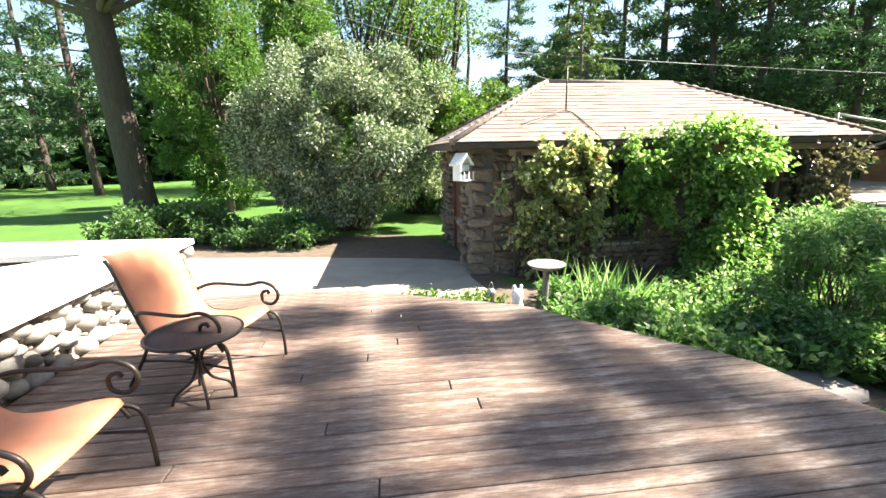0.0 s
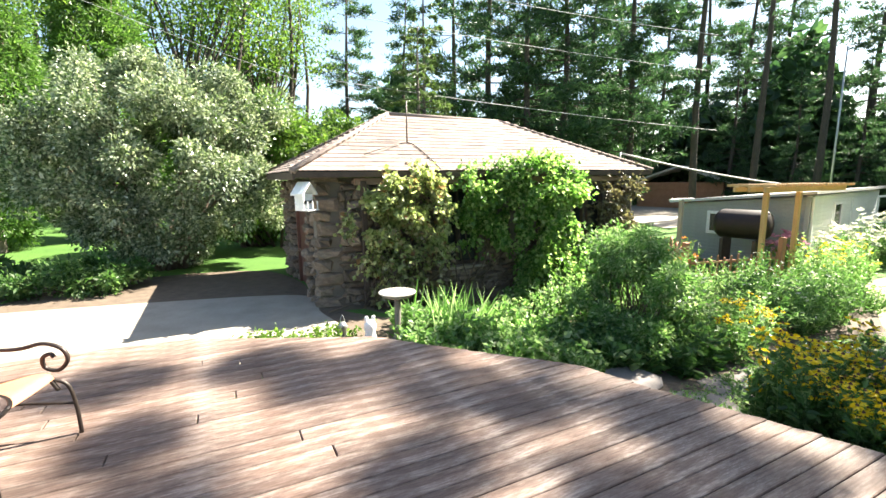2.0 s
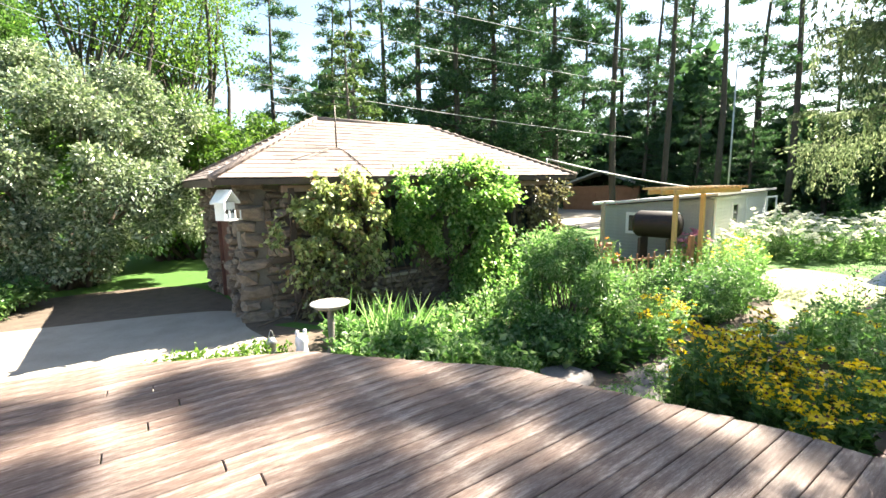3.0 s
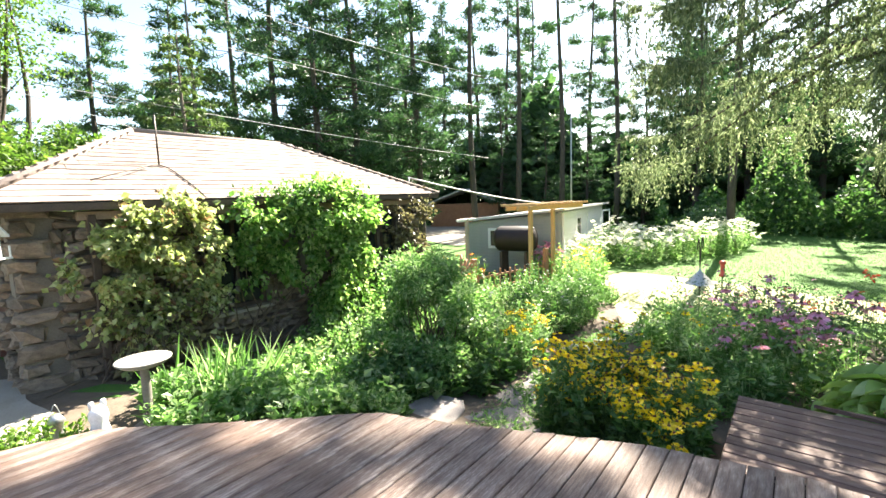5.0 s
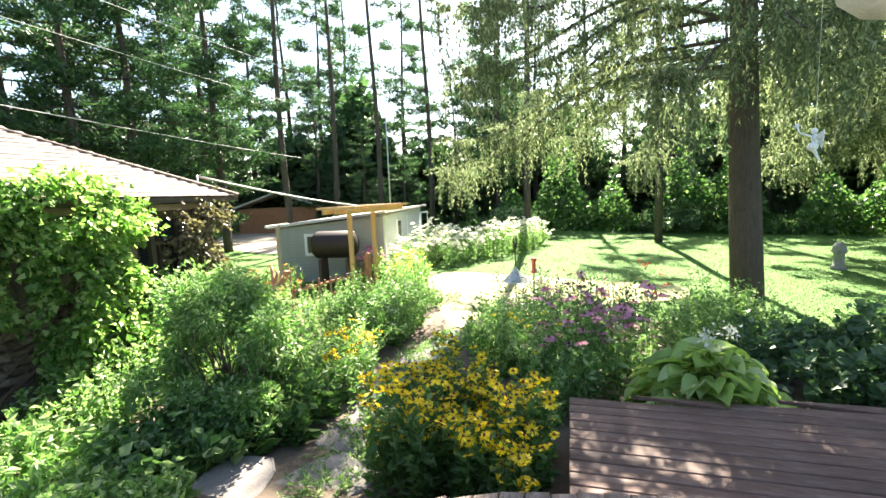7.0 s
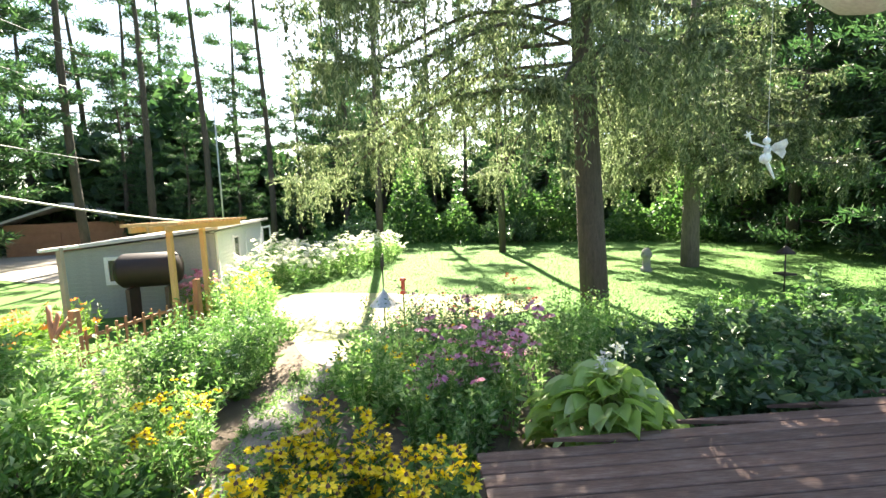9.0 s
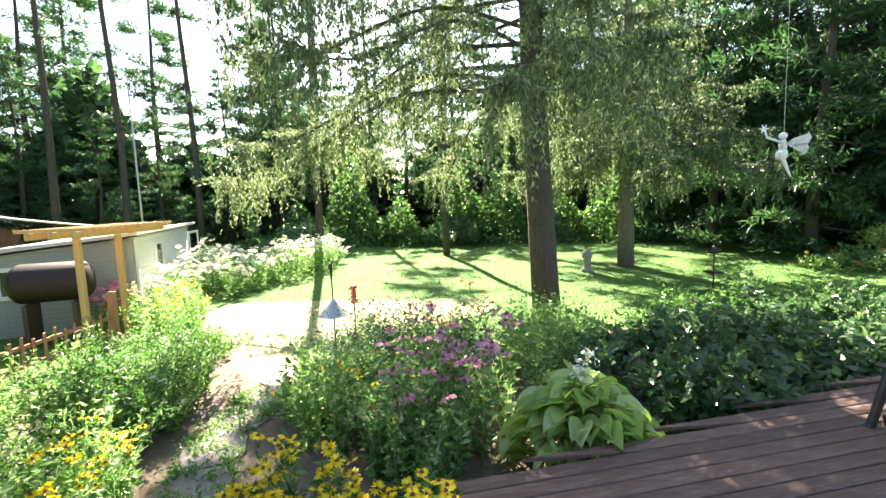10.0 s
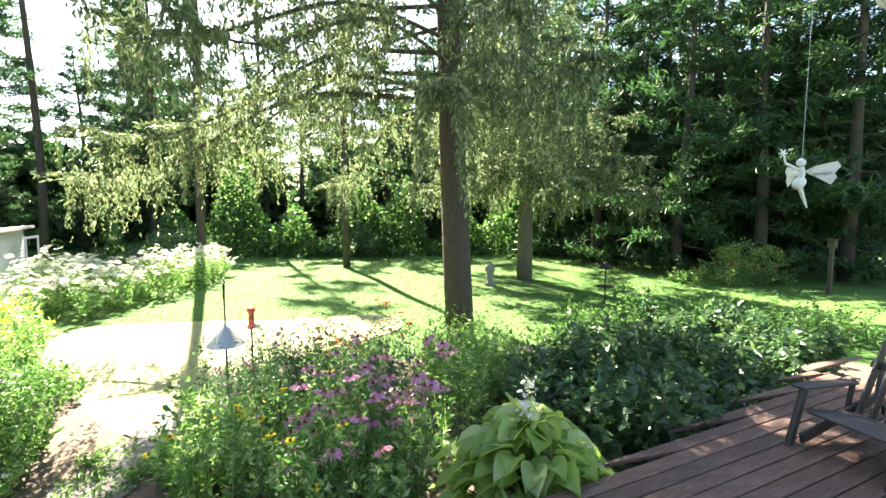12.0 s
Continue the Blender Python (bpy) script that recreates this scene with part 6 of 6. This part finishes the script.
    on(C, R, 0.06, 0.05, 0.12, 2.1, 0.04, "corner_board", M_WHITE)
    on(L, C, 3.46, 0.05, 0.12, 2.05, 0.04, "corner_board", M_SIDING)
    # screened door leaf on the far end
    lf = thing("screen_panel", 19.4, 6.6, gz(19.4, 6.6), "white framed screen panel leaning by the shed", "panel")
    for sx, sz, dx, dz in ((.07, 1.9, -.45, .95), (.07, 1.9, .45, .95), (.83, .07, 0, .04), (.83, .07, 0, 1.86), (.83, .05, 0, .95)):
        part("frame_bar", box_bm(sx, .04, sz, .004, (dx, 0, dz)), M_WHITE, lf)
    # tank on cradles
    tk = thing("oil_tank", 12.0, 6.95, gz(12, 6.95), "dark rusted cylindrical tank on low stand", "tank", turn=100)
    bm = lathe([(0.1, -0.68), (0.3, -0.64), (0.39, -0.54), (0.4, -0.5), (0.4, 0.5), (0.39, 0.54), (0.3, 0.64), (0.1, 0.68)], 24)
    part("drum", bm, M_RUST, tk, smooth=True, m=pose(0, 0, 1.28, 0, 90, 0))
    for dx in (-.4, .4):
        part("cradle", box_bm(.08, .6, .9, .005, (dx, 0, .43)), M_UNDER, tk)
    # pergola
    pg = thing("pergola", 10.7, 5.75, gz(10.7, 5.75), "small yellow cedar pergola with slatted top", "pergola", turn=-4)
    zt = 1.42 - gz(10.7, 5.75)
    for px, py in ((0, 0), (1.25, 0)):
        part("post", box_bm(.1, .1, zt - .12, .006, (px, py, (zt - .12) / 2 - .02)), M_CEDAR, pg)
    for py in (-.35, 0, .35):
        part("beam", box_bm(3.1, .05, .12, .005, (.9, py, zt - .06)), M_CEDAR, pg)
    for k in range(17):
        part("slat", box_bm(.035, 1.1, .06, .003, (-.6 + k * .188, 0, zt + .03)), M_CEDAR, pg)
    # rustic gate and fence
    fn = thing("picket_fence", 8.6, 6.1, gz(8.6, 6.1), "rustic reddish wooden picket fence with rough posts", "fence", turn=-13)
    for k in range(14):
        part("picket", box_bm(.05, .02, .62 + .08 * math.sin(k * 2.1), .004, (k * .19, 0, .3)), M_BRICK, fn)
    for zz in (.18, .48):
        part("rail", box_bm(2.7, .03, .06, .004, (1.25, .026, zz)), M_BRICK, fn)
    for px in (-.15, 2.6):
        part("post", box_bm(.12, .12, 1.05, .01, (px, 0, .45)), M_BRICK, fn)
    ar = thing("garden_arch", 8.35, 6.2, gz(8.35, 6.2), "rough reddish branch arch by the fence", "arch")
    for k in range(3):
        tube("branch", spline([(0.1 * k, 0, 0), (0.02 * k - .15, .1, .5), (.1, .15 * k, .85 + .1 * k)], 5), 0.035, M_BRICK, ar)
    # clothes-line post beside the house
    cp = thing("clothes_post", 10.2, 7.55, gz(10.2, 7.55), "weathered wooden clothes-line post with cross arm", "post")
    part("pole", box_bm(.09, .09, 1.95, .006, (0, 0, .95)), M_CONC, cp)
    part("cross_arm", box_bm(.95, .06, .06, .006, (0, 0, 1.9)), M_WHITE, cp)
    # garage and pale building beyond
    ga = thing("garage", 32.5, 23.8, gz(32.5, 23.8) - 0.4, "low brown wooden garage with pale roof", "garage", turn=-70)
    part("wall", box_bm(6.4, 5.0, 2.6, .02, (0, 2.5, 1.2)), M_BRICK, ga)
    for dx in (-1.5, 1.5):
        dr = part("garage_door", box_bm(2.4, .06, 1.9, .01, (dx, -.04, .95)), M_BRICK, ga)
        for k in range(3):
            part("door_panel", box_bm(2.2, .03, .5, .01, (dx, -.08, .35 + k * .6)), M_BRICK, dr)
    bm = bmesh.new()
    pr = [(-3.7, 2.4), (0, 3.7), (3.7, 2.4), (3.7, 2.55), (0, 3.85), (-3.7, 2.55)]
    f = [bm.verts.new((px, -.3, pz)) for px, pz in pr]
    h = [bm.verts.new((px, 5.3, pz)) for px, pz in pr]
    bm.faces.new(f[::-1])
    bm.faces.new(h)
    for k in range(6):
        bm.faces.new((f[k], f[(k + 1) % 6], h[(k + 1) % 6], h[k]))
    part("roof", bm, M_ROOFLIGHT, ga)
    wh = thing("white_cottage", 40.1, 26.8, gz(40.1, 26.8), "white cottage with pale roof behind the pines", "house", turn=-40)
    part("wall", box_bm(6, 5, 2.4, .02, (0, 2.5, 1.2)), M_WHITE, wh)
    part("window", box_bm(1.1, .05, .9, .01, (-1, -.02, 1.4)), M_GLASSD, wh)
    bm = bmesh.new()
    f = [bm.verts.new((px, -.4, pz)) for px, pz in pr]
    h = [bm.verts.new((px, 5.3, pz)) for px, pz in pr]
    bm.faces.new(f[::-1])
    bm.faces.new(h)
    for k in range(6):
        bm.faces.new((f[k], f[(k + 1) % 6], h[(k + 1) % 6], h[k]))
    part("roof", bm, M_ROOFLIGHT, wh)
    # radio mast
    ms = thing("radio_mast", 24.5, 10.3, gz(24.5, 10.3), "slim galvanised lattice mast behind the shed", "mast")
    tube("pole", [(0, 0, -.1), (0, 0, 4), (0, 0, 8.2)], [.05, .045, .03], M_METAL, ms)
    for k in range(12):
        part("rung", box_bm(.22, .02, .02, .003, (0, 0, 2.2 + k * .5)), M_METAL, ms)
    # overhead cables
    def cable(name, a, b, sag, r, label):
        a, b = Vector(a), Vector(b)
        pts = [a.lerp(b, k / 16) - Vector((0, 0, sag * 4 * (k / 16) * (1 - k / 16))) for k in range(17)]
        tagged(put(name, tubes_mesh(name, [(pts, r)], M_WIRE, 5)), label, "cable", "overhead cables")
    cable("overhead_cable", (-9.5, 14.0, 8.2), (2.17, 8.0, 2.95), 0.2, 0.005, "thin pale service cable strung to the house roof")
    cable("overhead_cable", (7.1, 6.9, 2.2), (14.6, 6.2, 1.3), 0.12, 0.022, "pale rope sagging from house roof to shed")
    cable("overhead_cable", (2.0, 13.0, 4.5), (20.0, 13.0, 3.75), 0.1, 0.012, "pale overhead cable behind the stone house")
    cable("overhead_cable", (2.5, 13.0, 6.3), (19.0, 13.0, 6.3), 0.1, 0.009, "pale overhead cable behind the stone house")
    cable("overhead_cable", (4.5, 13.0, 7.45), (19.5, 13.0, 7.85), 0.1, 0.011, "pale overhead cable behind the stone house")


build_far()
